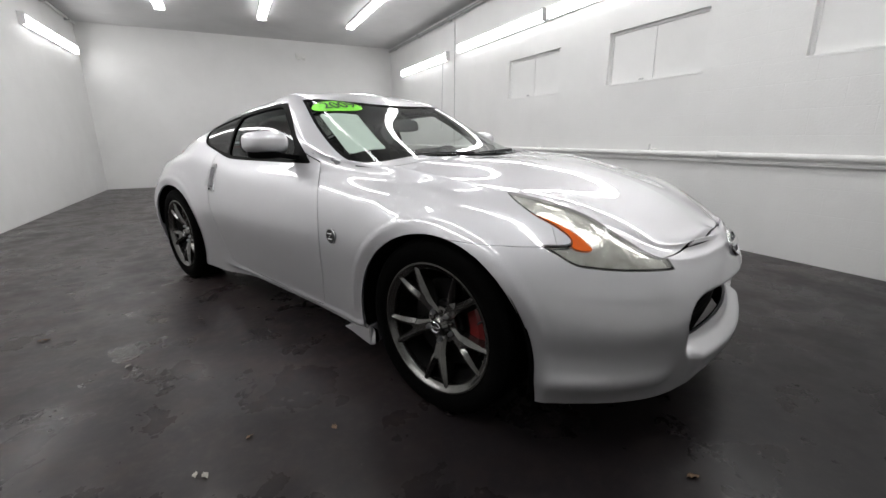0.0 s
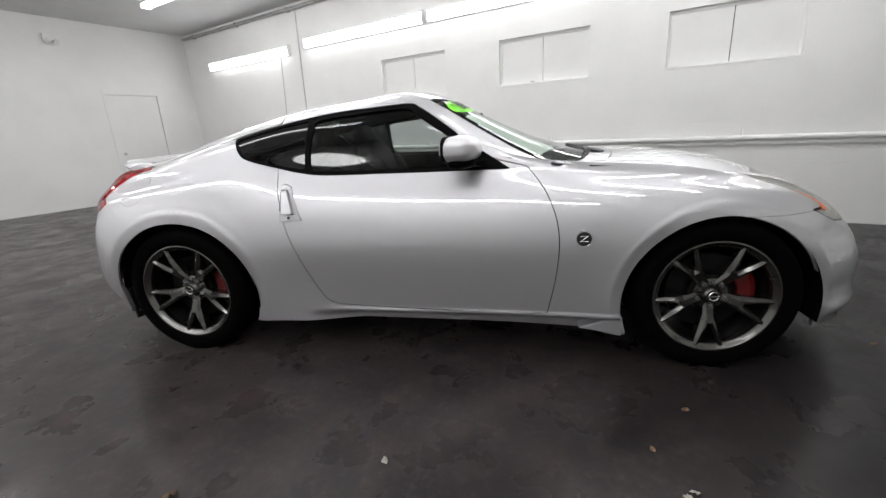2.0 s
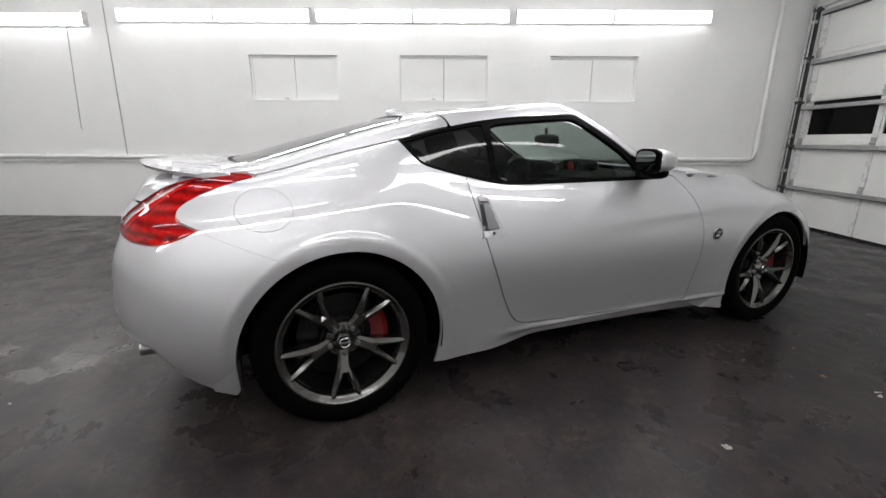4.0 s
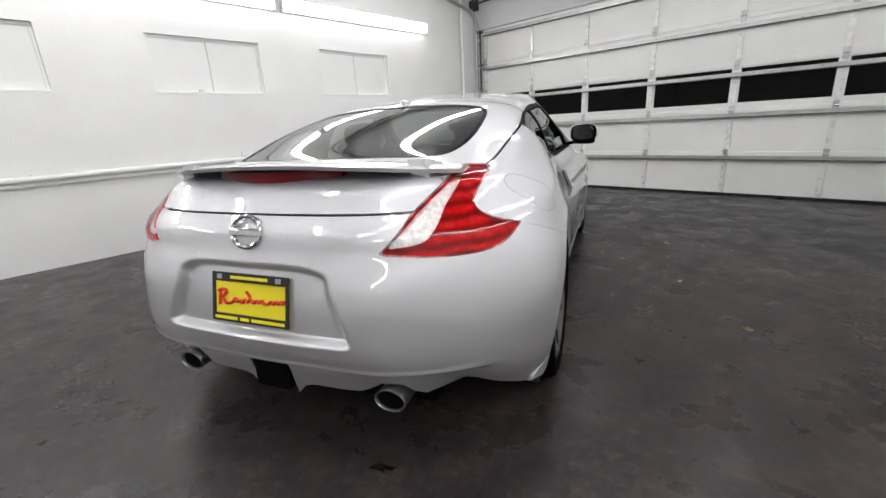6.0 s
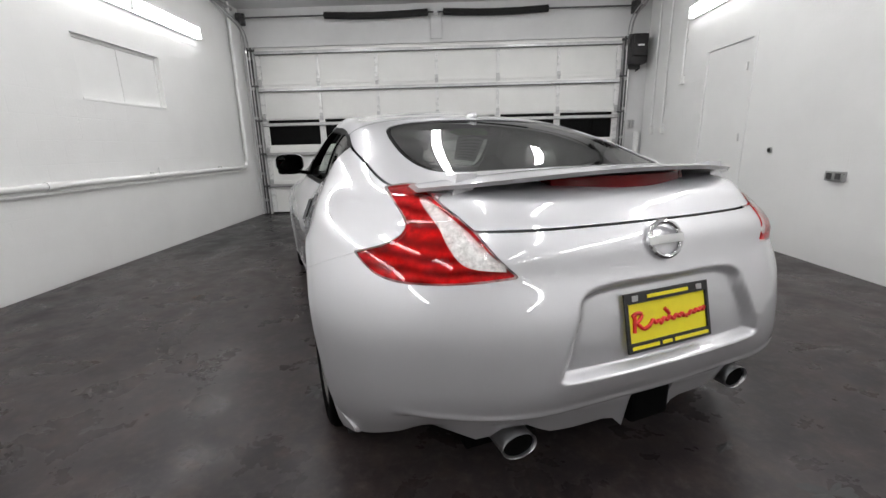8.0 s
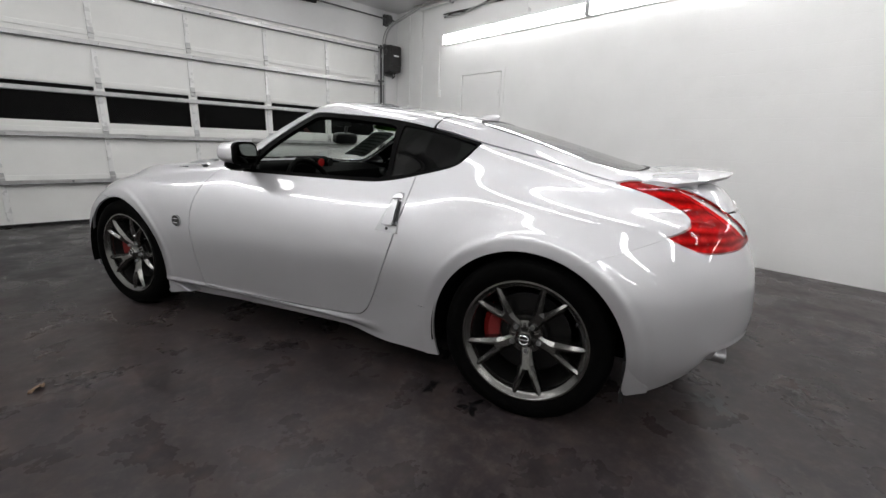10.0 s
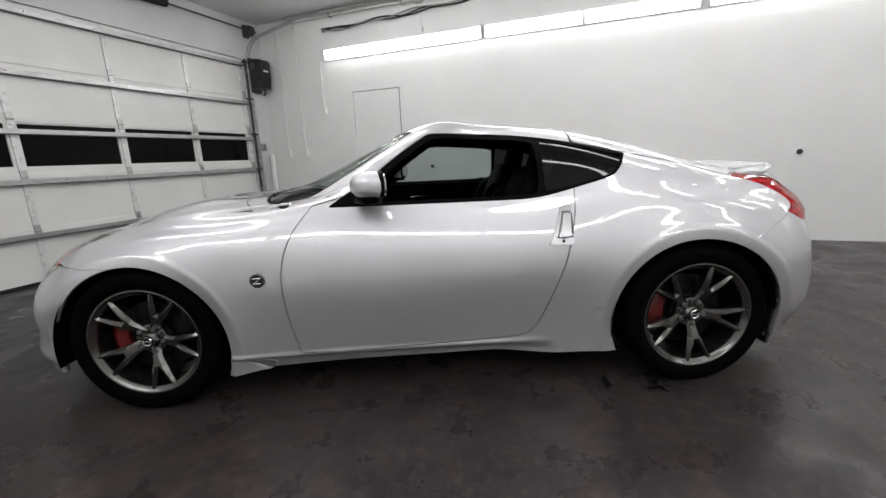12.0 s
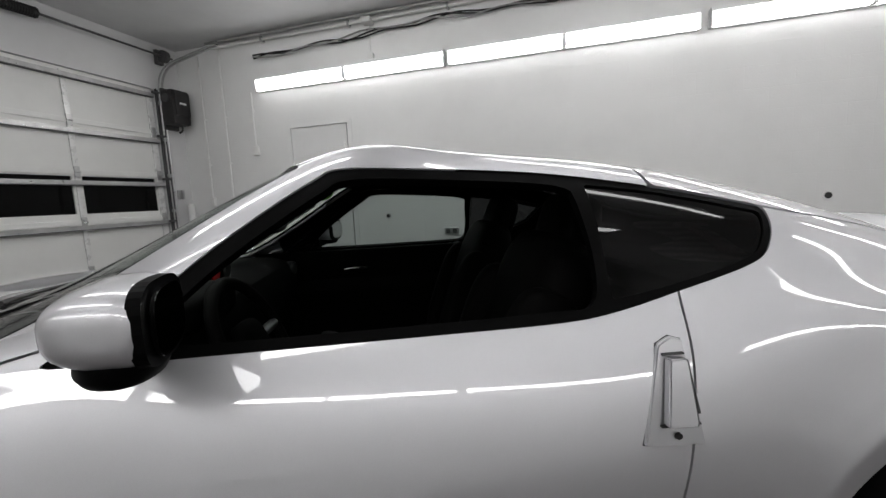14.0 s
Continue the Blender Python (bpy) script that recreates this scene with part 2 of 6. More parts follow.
# overhead garage door: five sections, galvanised struts and stiles, one row of panes
gd = tagged(empty("door_1", pose(0, YD, 0)), "white sectional overhead garage door with dark window panes", "garage door", kind="structure")
SECT = [0.0, 0.545, 1.085, 1.63, 2.175, 2.72]
STILES = [-2.94, -1.968, -1.0, -0.015, 0.99, 1.98, 2.94]
PZ0, PZ1 = 1.18, 1.588
for k in range(5):
    z0, z1 = SECT[k] + 0.004, SECT[k + 1] - 0.004
    if k == 2:
        bm = boxes((DL, DR, 0.012, 0.05, z0, PZ0), (DL, DR, 0.012, 0.05, PZ1, z1))
        for sx in STILES:
            box(bm, max(sx - 0.05, DL), min(sx + 0.05, DR), 0.012, 0.05, PZ0, PZ1)
    else:
        bm = boxes((DL, DR, 0.012, 0.05, z0, z1), bevel=0.003)
    part("section", bm, DOORWHITE, gd)
for a, b in zip(STILES, STILES[1:]):
    x0, x1 = max(a + 0.05, DL), b - 0.05
    part("pane", boxes((x0, x1, 0.03, 0.036, PZ0, PZ1)), NIGHTGLASS, gd, "dark glass pane")
for z in (0.50, 1.03, 1.515, 2.065, 2.635):
    s = bmesh.new()
    box(s, DL + 0.01, DR - 0.01, -0.045, 0.012, z - 0.006, z + 0.006)
    box(s, DL + 0.01, DR - 0.01, -0.05, -0.043, z - 0.022, z + 0.022)
    part("strut", s, STEEL, gd, "galvanised steel strut")
    # dark strip added below the strut to draw its shadow line
    part("strut_shadow", boxes((DL + 0.01, DR - 0.01, -0.047, 0.0, z - 0.031, z - 0.0225)), DARKSTEEL, gd, "dark strip for the shadow line under the strut")
for z in SECT[1:5]:
    part("section_joint", boxes((DL + 0.01, DR - 0.01, 0.0, 0.012, z - 0.028, z + 0.028), bevel=0.004), DOORWHITE, gd)
for sx in STILES:
    for k in range(5):
        w = 0.026 if 0 < STILES.index(sx) < 6 else 0.04
        z0, z1 = SECT[k] + 0.03, SECT[k + 1] - 0.03
        part("stile", boxes((sx - w, sx + w, -0.004, 0.012, z0, z1), bevel=0.003), ZINC, gd)
    for z in SECT[1:5]:
        hg = boxes((sx - 0.028, sx + 0.028, -0.012, 0.0, z - 0.06, z + 0.06), bevel=0.003)
        tube(hg, [(sx - 0.03, -0.014, z), (sx + 0.03, -0.014, z)], 0.009, 8)
        part("hinge", hg, STEEL, gd)
part("bottom_seal", boxes((DL, DR, 0.008, 0.05, 0.0, 0.03), bevel=0.005), BLACKCABLE, gd, "black rubber bottom seal")

# tracks, torsion shaft and springs
for side, sx in (("w", DL - 0.08), ("e", DR + 0.07)):
    tr = tagged(empty("door_track", pose(sx, YD, 0)), "galvanised steel overhead door track on the wall", "door track", "door tracks")
    s = 1 if side == "w" else -1
    line = rounded([(0, -0.07, 0.02), (0, -0.07, 2.97), (0, -1.0, 3.14)], 0.3, 8)
    ch = bmesh.new()
    for off in (-0.022, 0.022):
        tube(ch, [p + Vector((off, 0, 0)) for p in line], 0.010, 6)
    tube(ch, [p + Vector((s * -0.028, 0, 0)) for p in line], 0.014, 6)
    part("channel", ch, STEEL, tr)
    part("angle", boxes((-0.045, 0.045, -0.03, -0.022, 0.0, 2.72), (-0.05, -0.042, -0.06, -0.03, 0.0, 2.72)), DARKSTEEL, tr)
    for z in np.arange(0.25, 2.6, 0.46):
        part("bracket", boxes((-0.03, 0.03, -0.075, -0.02, z - 0.02, z + 0.02), bevel=0.003), STEEL, tr)
    for z in SECT[1:6]:
        b = bmesh.new()
        tube(b, [(s * 0.0, -0.07, z - 0.05), (s * 0.1, -0.05, z - 0.05)], 0.018, 10)
        part("roller", b, DARKSTEEL, tr)
spring = tagged(empty("torsion_spring_shaft", pose(0.0, YD - 0.13, 3.13)), "black torsion springs on a steel shaft above the garage door", "torsion spring")
part("shaft", rod([(DL - 0.15, 0, 0), (DR + 0.25, 0, 0)], 0.0125, 10), DARKSTEEL, spring)
for a, b in ((-1.75, -0.12), (0.12, 1.75)):
    n = int((b - a) / 0.011)
    c = bmesh.new()
    tube(c, [(a + (b - a) * i / n, 0, -0.025 * math.sin(math.pi * i / n)) for i in range(n + 1)], [0.054 if i % 2 else 0.049 for i in range(n + 1)], 10)
    part("spring", c, BLACKCABLE, spring, "black coiled spring")
part("centre_bracket", boxes((-0.09, 0.09, 0.07, 0.105, -0.36, 0.10), (-0.03, 0.03, -0.03, 0.07, -0.03, 0.03), bevel=0.004), CEIL, spring)
for sx in (DL - 0.12, DR + 0.13):
    d = bmesh.new()
    tube(d, [(sx - 0.03, 0, 0), (sx + 0.03, 0, 0)], 0.075, 18)
    part("cable_drum", d, DARKSTEEL, spring)
    part("end_bearing", boxes((sx - 0.05, sx + 0.05, 0.06, 0.11, -0.09, 0.09), bevel=0.01), DARKSTEEL, spring)

# jackshaft opener beside the door
op = tagged(empty("garage_door_opener", pose(3.15, YD - 0.15, 2.50)), "dark plastic wall-mounted garage door opener beside the door track", "door opener")
part("housing", boxes((-0.13, 0.13, -0.13, 0.06, -0.23, 0.21), bevel=0.035), OPENERBOX, op, smooth=40)
part("cover", boxes((-0.105, 0.11, -0.155, -0.125, -0.12, 0.18), bevel=0.014), OPENERBOX, op, smooth=40)
part("logo", boxes((-0.05, 0.05, -0.158, -0.154, 0.02, 0.045)), PIPEWHITE, op)
part("base_plate", boxes((-0.10, 0.10, 0.06, 0.11, -0.28, 0.24), bevel=0.005), DARKSTEEL, op)
g = bmesh.new()
tube(g, [(-0.15, -0.03, 0.10), (-0.12, -0.03, 0.10)], 0.05, 14)
part("sprocket", g, DARKSTEEL, op)
part("release_handle", rod(rounded([(0.02, -0.08, -0.23), (0.02, -0.08, -0.30), (-0.03, -0.08, -0.33)], 0.03), 0.012, 8), BLACKMARK, op)

# ---- lamps: wrap-round fluorescent fixtures ----


def wrap_fixture(length, lens_count, hooded=False):
    """A fluorescent wrap fixture along y: enamel pan against z=0 facing +z, bowed lit lenses, end caps; hooded on its +x side for a wall."""
    root = empty("fluorescent_light")
    part("pan", boxes((-0.085, 0.085, -length / 2, length / 2, 0, 0.03), bevel=0.004), FIXTURE, root)
    step = length / lens_count
    for i in range(lens_count):
        y0, y1 = -length / 2 + i * step + 0.022, -length / 2 + (i + 1) * step - 0.022
        b = bmesh.new()
        prof = [(0.076 * math.cos(a), 0.031 + 0.052 * math.sin(a) ** 0.7) for a in np.linspace(0.9 if hooded else 0.001, math.pi - 0.001, 15)]
        ends = []
        for y in (y0, y1):
            ends.append([b.verts.new((px, y, pz)) for px, pz in prof])
        for k in range(14):
            b.faces.new((ends[0][k], ends[0][k + 1], ends[1][k + 1], ends[1][k]))
        b.faces.new(ends[0])
        b.faces.new(ends[1][::-1])
        bmesh.ops.recalc_face_normals(b, faces=b.faces[:])
        part("diffuser", b, LENS, root, "glowing white ribbed diffuser", smooth=50)
    if hooded:
        part("hood", boxes((0.049, 0.085, -length / 2, length / 2, 0.031, 0.094), bevel=0.004), FIXTURE, root, "white enamel hood")
        for i in range(1, lens_count):
            y = -length / 2 + i * step
            part("lens_clip", boxes((-0.08, 0.048, y - 0.02, y + 0.02, 0.031, 0.086), bevel=0.004), FIXTURE, root)
    for y in (-length / 2 - 0.006, length / 2 + 0.006):
        part("end_cap", boxes((-0.085, 0.085, y - 0.006, y + 0.006, 0, 0.088), bevel=0.003), FIXTURE, root)
    return tagged(root, "white wrap-round fluorescent light fixture, lit", "ceiling light", "fluorescent fixtures")


ON_LEFT = Matrix.Translation((XL, 0, 0)) @ Matrix(((0, 0, 1, 0), (0, -1, 0, 0), (1, 0, 0, 0), (0, 0, 0, 1)))
ON_RIGHT = Matrix.Translation((XR, 0, 0)) @ Matrix(((0, 0, -1, 0), (0, 1, 0, 0), (1, 0, 0, 0), (0, 0, 0, 1)))
ON_CEIL = Matrix.Translation((0, 0, ZC)) @ Matrix(((-1, 0, 0, 0), (0, 1, 0, 0), (0, 0, -1, 0), (0, 0, 0, 1)))
LEFT_ROW = [(-6.33, 2.575), (-3.43, 2.63), (-0.88, 2.63), (1.68, 2.63)]
RIGHT_ROW = [(1.70, 2.70), (-0.81, 2.70), (-3.36, 2.70), (-6.95, 2.72)]
CEIL_ROW = [(x, y) for x in (-1.62, 0.08, 1.72) for y in (-5.32, -1.85, 1.62)]
places = []
for y, z in LEFT_ROW:
    places.append(Matrix.Translation((0, y, z)) @ ON_LEFT)
for y, z in RIGHT_ROW:
    places.append(Matrix.Translation((0, y, z)) @ ON_RIGHT)
over = [Matrix.Translation((x, y, 0)) @ ON_CEIL for x, y in CEIL_ROW]
for hooded, group in ((True, places), (False, over)):
    first = wrap_fixture(2.45 if hooded else 2.5, 2, hooded)
    first.matrix_basis = group[0]
    for m in group[1:]:
        copy_thing(first, m)

# ---- pipes, conduits and small fittings ----
pipe = tagged(empty("wall_pipe"), "white-painted horizontal pipe along the block wall turning up at the corner", "pipe")
px = XL + 0.05
part("run", rod(rounded([(px, -7.9, 0.845), (px, 3.80, 0.845), (px, 3.80, ZC - 0.02)], 0.12), 0.028, 12), PIPEWHITE, pipe, smooth=60)
for y in (-6.0, -4.1, -2.2, -0.3, 1.6, 3.0):
    part("pipe_clamp", boxes((XL, px + 0.012, y - 0.012, y + 0.012, 0.812, 0.89), bevel=0.003), PIPEWHITE, pipe)
for y in (-5.1, 0.35):
    part("coupling", rod([(px, y - 0.05, 0.845), (px, y + 0.05, 0.845)], 0.036, 12), PIPEWHITE, pipe, smooth=50)
ledge = boxes((XL, XL + 0.035, -7.9, 3.7, 0.775, 0.80), bevel=0.004)
tagged(part("wall_rail", ledge, PIPEWHITE), "narrow white-painted rail under the wall pipe", "rail")

# flush door in the east wall, with a dark gap at its edge
door_e = tagged(empty("door_2", pose(XR, (DX0 + DX1) / 2, 0)), "flush white-painted door in the block wall, closed", "door", kind="structure")
hwid = (DX1 - DX0) / 2
part("leaf", boxes((0.012, 0.055, -hwid + 0.022, hwid - 0.004, 0.045, DZ - 0.006), bevel=0.002), PANEL, door_e)
part("dark_gap", boxes((0.02, 0.06, -hwid, -hwid + 0.022, 0.0, DZ), (0.02, 0.06, -hwid, hwid, 0.0, 0.045)), BLACKMARK, door_e, "dark open gap at the door edge")
part("door_frame", boxes((-0.006, 0.0, hwid, hwid + 0.06, 0, DZ + 0.05), (-0.006, 0.0, -hwid - 0.06, -hwid, 0, DZ + 0.05), (-0.006, 0.0, -hwid, hwid, DZ, DZ + 0.05)), PANEL, door_e)
for z in (0.35, 1.11, 1.85):
    hb = bmesh.new()
    tube(hb, [(-0.004, -hwid + 0.05, z - 0.04), (-0.004, -hwid + 0.05, z + 0.04)], 0.011, 8)
    part("hinge", hb, PIPEWHITE, door_e)
part("backing", boxes((0.062, 0.19, -hwid, hwid, 0, DZ)), BLACKMARK, door_e)
door_b = tagged(empty("door_3", pose((BD0 + BD1) / 2, YB, 0)), "white-painted door in the back wall, closed", "door", kind="structure")
hb2 = (BD1 - BD0) / 2
part("leaf", boxes((-hb2 + 0.006, hb2 - 0.006, -0.06, -0.015, 0.01, BDZ - 0.006), bevel=0.002), PANEL, door_b)
part("door_frame", boxes((-hb2 - 0.06, -hb2, 0.0, 0.008, 0, BDZ + 0.06), (hb2, hb2 + 0.06, 0.0, 0.008, 0, BDZ + 0.06), (-hb2, hb2, 0.0, 0.008, BDZ, BDZ + 0.06)), PANEL, door_b)
kn = bmesh.new()
tube(kn, [(hb2 - 0.07, -0.015, 0.93), (hb2 - 0.07, 0.045, 0.93)], [0.012, 0.028], 14)
part("door_knob", kn, STEEL, door_b, smooth=60)
part("backing", boxes((-hb2, hb2, -0.19, -0.07, 0, BDZ)), PANEL, door_b)

# small fittings on the walls
box_l = tagged(empty("emergency_light", pose(-0.86, YB, 2.95)), "small white emergency light box on the back wall", "emergency light")
part("housing", boxes((-0.11, 0.11, 0, 0.07, -0.05, 0.06), bevel=0.012), PLASTICWHITE, box_l, smooth=40)
for x in (-0.06, 0.06):
    hd = bmesh.new()
    tube(hd, [(x, 0.05, -0.05), (x, 0.10, -0.075)], 0.038, 14)
    part("lamp_head", hd, PLASTICWHITE, box_l, smooth=50)
sock = tagged(empty("round_wall_socket", pose(XR, -3.14, 1.0)), "black round socket in the white block wall", "socket")
b = bmesh.new()
tube(b, [(0.0, 0, 0), (-0.012, 0, 0)], 0.045, 20)
part("ring", b, PIPEWHITE, sock, smooth=40)
b = bmesh.new()
tube(b, [(-0.012, 0, 0), (-0.016, 0, 0)], 0.030, 18)
part("bore", b, BLACKMARK, sock, "black bore")
sock2 = tagged(empty("round_wall_socket", pose(XR, 1.27, 0.975)), "small dark lock cylinder on the white wall by the door", "socket")
b = bmesh.new()
tube(b, [(0.0, 0, 0), (-0.014, 0, 0)], 0.030, 16)
part("ring", b, STEEL, sock2, smooth=40)
b = bmesh.new()
tube(b, [(-0.014, 0, 0), (-0.019, 0, 0)], 0.02, 14)
part("bore", b, BLACKMARK, sock2)
vent = tagged(empty("wall_outlet", pose(XR, 0.48, 0.77)), "grey electrical outlet box on the white wall", "outlet")
part("outlet_box", boxes((-0.035, 0.0, -0.085, 0.085, -0.04, 0.04), bevel=0.005), STEEL, vent)
for y in (-0.04, 0.04):
    part("outlet_face", boxes((-0.039, -0.035, y - 0.025, y + 0.025, -0.025, 0.025), bevel=0.002), DARKSTEEL, vent)
for y, z in ((3.84, 1.26), (3.50, 1.26), (3.06, 1.89)):
    sw_ = tagged(empty("wall_switch", pose(XR, y, z)), "white switch box at the foot of a painted conduit", "switch", "wall switches")
    part("switch_box", boxes((-0.05, 0.0, -0.035, 0.035, -0.055, 0.055), bevel=0.006), PLASTICWHITE, sw_)
    part("rocker", boxes((-0.056, -0.05, -0.012, 0.012, -0.02, 0.02), bevel=0.002), PLASTICWHITE, sw_)
    part("conduit", rod([(-0.025, 0, 0.055), (-0.025, 0, (3.22 if z < 1.5 else 2.62) - z)], 0.012, 8), PIPEWHITE, sw_)
    for zz in (0.5, 1.1):
        if zz < 2.5 - z + 0.3:
            part("strap", boxes((-0.03, 0.0, -0.02, 0.02, zz - 0.008, zz + 0.008)), PIPEWHITE, sw_)
sens = tagged(empty("door_switch", pose(3.20, YD - 0.02, 1.38)), "two grey door sensor plates on the wall beside the track", "switch")
for x in (-0.03, 0.03):
    part("plate", boxes((x - 0.018, x + 0.018, -0.03, 0.0, -0.06, 0.06), bevel=0.004), STEEL, sens)
boot = tagged(empty("corner_guard", pose(3.26, YD - 0.12, 0)), "white plastic pipe guard standing in the corner", "pipe guard")
g = bmesh.new()
tube(g, [(0, 0, 0), (0, 0, 0.27)], 0.085, 20)
part("sleeve", g, PLASTICWHITE, boot, smooth=40)
g = bmesh.new()
tube(g, [(0, 0, 0.255), (0, 0, 0.30)], 0.091, 20)
part("collar", g, PLASTICWHITE, boot, smooth=40)
part("pipe", rod([(0, 0, 0.28), (0, 0, 1.25)], 0.045, 16), PIPEWHITE, boot, smooth=50)

# ceiling edge conduits and the sagging cable bundle
cw = tagged(empty("ceiling_conduit"), "grey metal conduit along the top of the wall", "conduit", "conduits")
part("run", rod([(XL + 0.05, -8.4, 3.20), (XL + 0.05, 3.9, 3.20)], 0.03, 10), STEEL, cw, smooth=50)
for y in np.arange(-8, 3.9, 1.5):
    part("clamp", boxes((XL, XL + 0.085, y - 0.015, y + 0.015, 3.165, 3.235), bevel=0.003), STEEL, cw)
ce = tagged(empty("ceiling_conduit"), "grey metal conduit along the top of the wall", "conduit", "conduits")
part("run", rod([(XR - 0.05, -8.4, 3.23), (XR - 0.05, 3.55, 3.23), ], 0.02, 10), PIPEWHITE, ce, smooth=50)
part("run", rod([(XR - 0.12, -3.0, 3.265), (XR - 0.12, 3.6, 3.265)], 0.016, 8), STEEL, ce, smooth=50)
for y in np.arange(-8, 3.5, 1.2):
    part("clamp", boxes((XR - 0.08, XR, y - 0.012, y + 0.012, 3.20, 3.26), bevel=0.003), STEEL, ce)
cab = tagged(empty("cable_bundle"), "dark sagging cable bundle along the wall under the ceiling", "cable")
rnd = random.Random(4)
for q in range(3):
    pts = []
    for i in range(46):
        y = 2.95 - i * 0.115
        sag = 0.03 * math.sin(i * 0.9 + q) + 0.035 * math.sin(i * 0.31 + 1.7 * q)
        pts.append((XR - 0.035 - 0.012 * q - 0.01 * rnd.random(), y, 3.02 + 0.10 * min(1, i / 20) + sag * 0.6))
    part("cable", rod(pts, 0.009, 6), BLACKCABLE if q < 2 else STEEL, cab, smooth=60)
hang = tagged(empty("camera_bracket", pose(XR - 0.03, 1.35, 2.83)), "white security camera on a rod above the light fixture", "camera")
part("foot", boxes((-0.03, 0.03, -0.035, 0.035, -0.03, 0.04), bevel=0.006), PLASTICWHITE, hang)
part("rod", rod([(0, 0, 0.03), (0, 0, 0.36)], 0.008, 8), PIPEWHITE, hang)
part("camera_body", boxes((-0.11, 0.02, -0.06, 0.06, 0.35, 0.41), bevel=0.01), PLASTICWHITE, hang, smooth=40)
# thin cables hanging beside the west lamps
for y, z0, z1, dy in ((-4.85, 0.87, 3.18, 0.04), (-5.38, 1.22, 2.48, 0.08)):
    cb = tagged(empty("hanging_cable"), "thin grey cable fixed down the block wall", "cable", "hanging cables")
    part("cord", rod([(XL + 0.012, y - dy * t, z1 + (z0 - z1) * t) for t in np.linspace(0, 1, 9)], 0.006, 6), STEEL, cb)
    part("end_clip", boxes((XL, XL + 0.02, y - dy - 0.015, y - dy + 0.015, z0 - 0.03, z0), bevel=0.003), PIPEWHITE, cb)
for y in (-0.34, 1.69):
    st = tagged(empty("pipe_stub"), "short upright pipe stub on the wall pipe", "pipe", "pipe stubs")
    part("stub", rod([(px, y, 0.845), (px, y, 0.935)], 0.012, 8), PIPEWHITE, st)

# dry leaves and scraps on the floor
LEAF = mat("dry_leaf", (0.16, 0.10, 0.06), 0.8, noise_scale=40, amount=0.6)
SCRAP = mat("pale_scrap", (0.45, 0.43, 0.38), 0.7, noise_scale=40, amount=0.5)
STAIN = mat("oil_spot", (0.004, 0.0035, 0.004), 0.35)
blot = random.Random(9)
for x, y, r, stretch, turn in ((1.352, -1.967, 0.050, 2.2, 20), (1.392, -2.018, 0.030, 1.8, 40), (1.168, -1.749, 0.022, 2.5, 10), (0.41, -2.06, 0.055, 1.5, 70), (-0.47, -1.137, 0.036, 1.5, 30),
                               (-0.448, -1.362, 0.045, 1.4, 0), (0.603, -2.335, 0.030, 1.3, 120), (-0.40, -1.25, 0.020, 1.2, 80)):
    b = bmesh.new()
    lobes = [(blot.uniform(2, 4), blot.uniform(0, 6)), (blot.uniform(5, 8), blot.uniform(0, 6)), (blot.uniform(9, 13), blot.uniform(0, 6))]
    ring = []
    for k in range(48):
        a = 2 * math.pi * k / 48
        reach = r * (0.75 + sum(w * math.sin(round(f) * a + ph) for (f, ph), w in zip(lobes, (0.28, 0.22, 0.16))) + 0.12 * (blot.random() - 0.5))
        ring.append(b.verts.new((reach * stretch * math.cos(a), reach * math.sin(a), 0.0006)))
    mid = b.verts.new((0, 0, 0.0022))
    for k in range(48):
        b.faces.new((ring[k], ring[(k + 1) % 48], mid))
    bmesh.ops.transform(b, matrix=pose(x, y, 0, 0, 0, turn), verts=b.verts[:])
    tagged(part("oil_stain", b, STAIN), "small black oily stain on the dark floor", "stain", "floor stains")
for i, (x, y, r) in enumerate(((1.92, 0.07, 0.030), (1.466, 0.59, 0.020), (0.70, 1.455, 0.016), (-1.19, 2.93, 0.035), (-1.78, -0.06, 0.045), (1.11, 1.50, 0.018), (-0.24, 2.19, 0.024), (0.98, 1.37, 0.016), (1.14, 1.483, 0.015))):
    b = bmesh.new()
    n = 9
    mids = [b.verts.new((0.9 * r * (2 * t / (n - 1) - 1), 0.1 * r * math.sin(t + i), 0.003 + 0.25 * r * math.sin(math.pi * t / (n - 1)))) for t in range(n)]
    up = [b.verts.new((v0.co.x, v0.co.y + 0.5 * r * math.sin(math.pi * t / (n - 1)) + 0.001, v0.co.z + 0.18 * r * math.sin(1.9 * t + i) + 0.002)) for t, v0 in enumerate(mids)]
    dn = [b.verts.new((v0.co.x, v0.co.y - 0.45 * r * math.sin(math.pi * t / (n - 1)) - 0.001, 0.002 + 0.12 * r * abs(math.sin(1.3 * t)))) for t, v0 in enumerate(mids)]
    for t in range(n - 1):
        b.faces.new((mids[t], mids[t + 1], up[t + 1], up[t]))
        b.faces.new((dn[t], dn[t + 1], mids[t + 1], mids[t]))
    bmesh.ops.transform(b, matrix=pose(x, y, 0.0, 0, 0, 57 * i), verts=b.verts[:])
    tagged(part("dry_leaf" if i != 5 else "paper_scrap", b, LEAF if i not in (1, 3, 5, 8) else SCRAP), "small curled dry leaf lying on the dark floor", "debris", "floor debris")

# ---- the car: a silver two-seat fastback coupe, built nose towards +y and turned into the room ----
CAR = pose(0, 0, 0, 0, 0, 22.6)
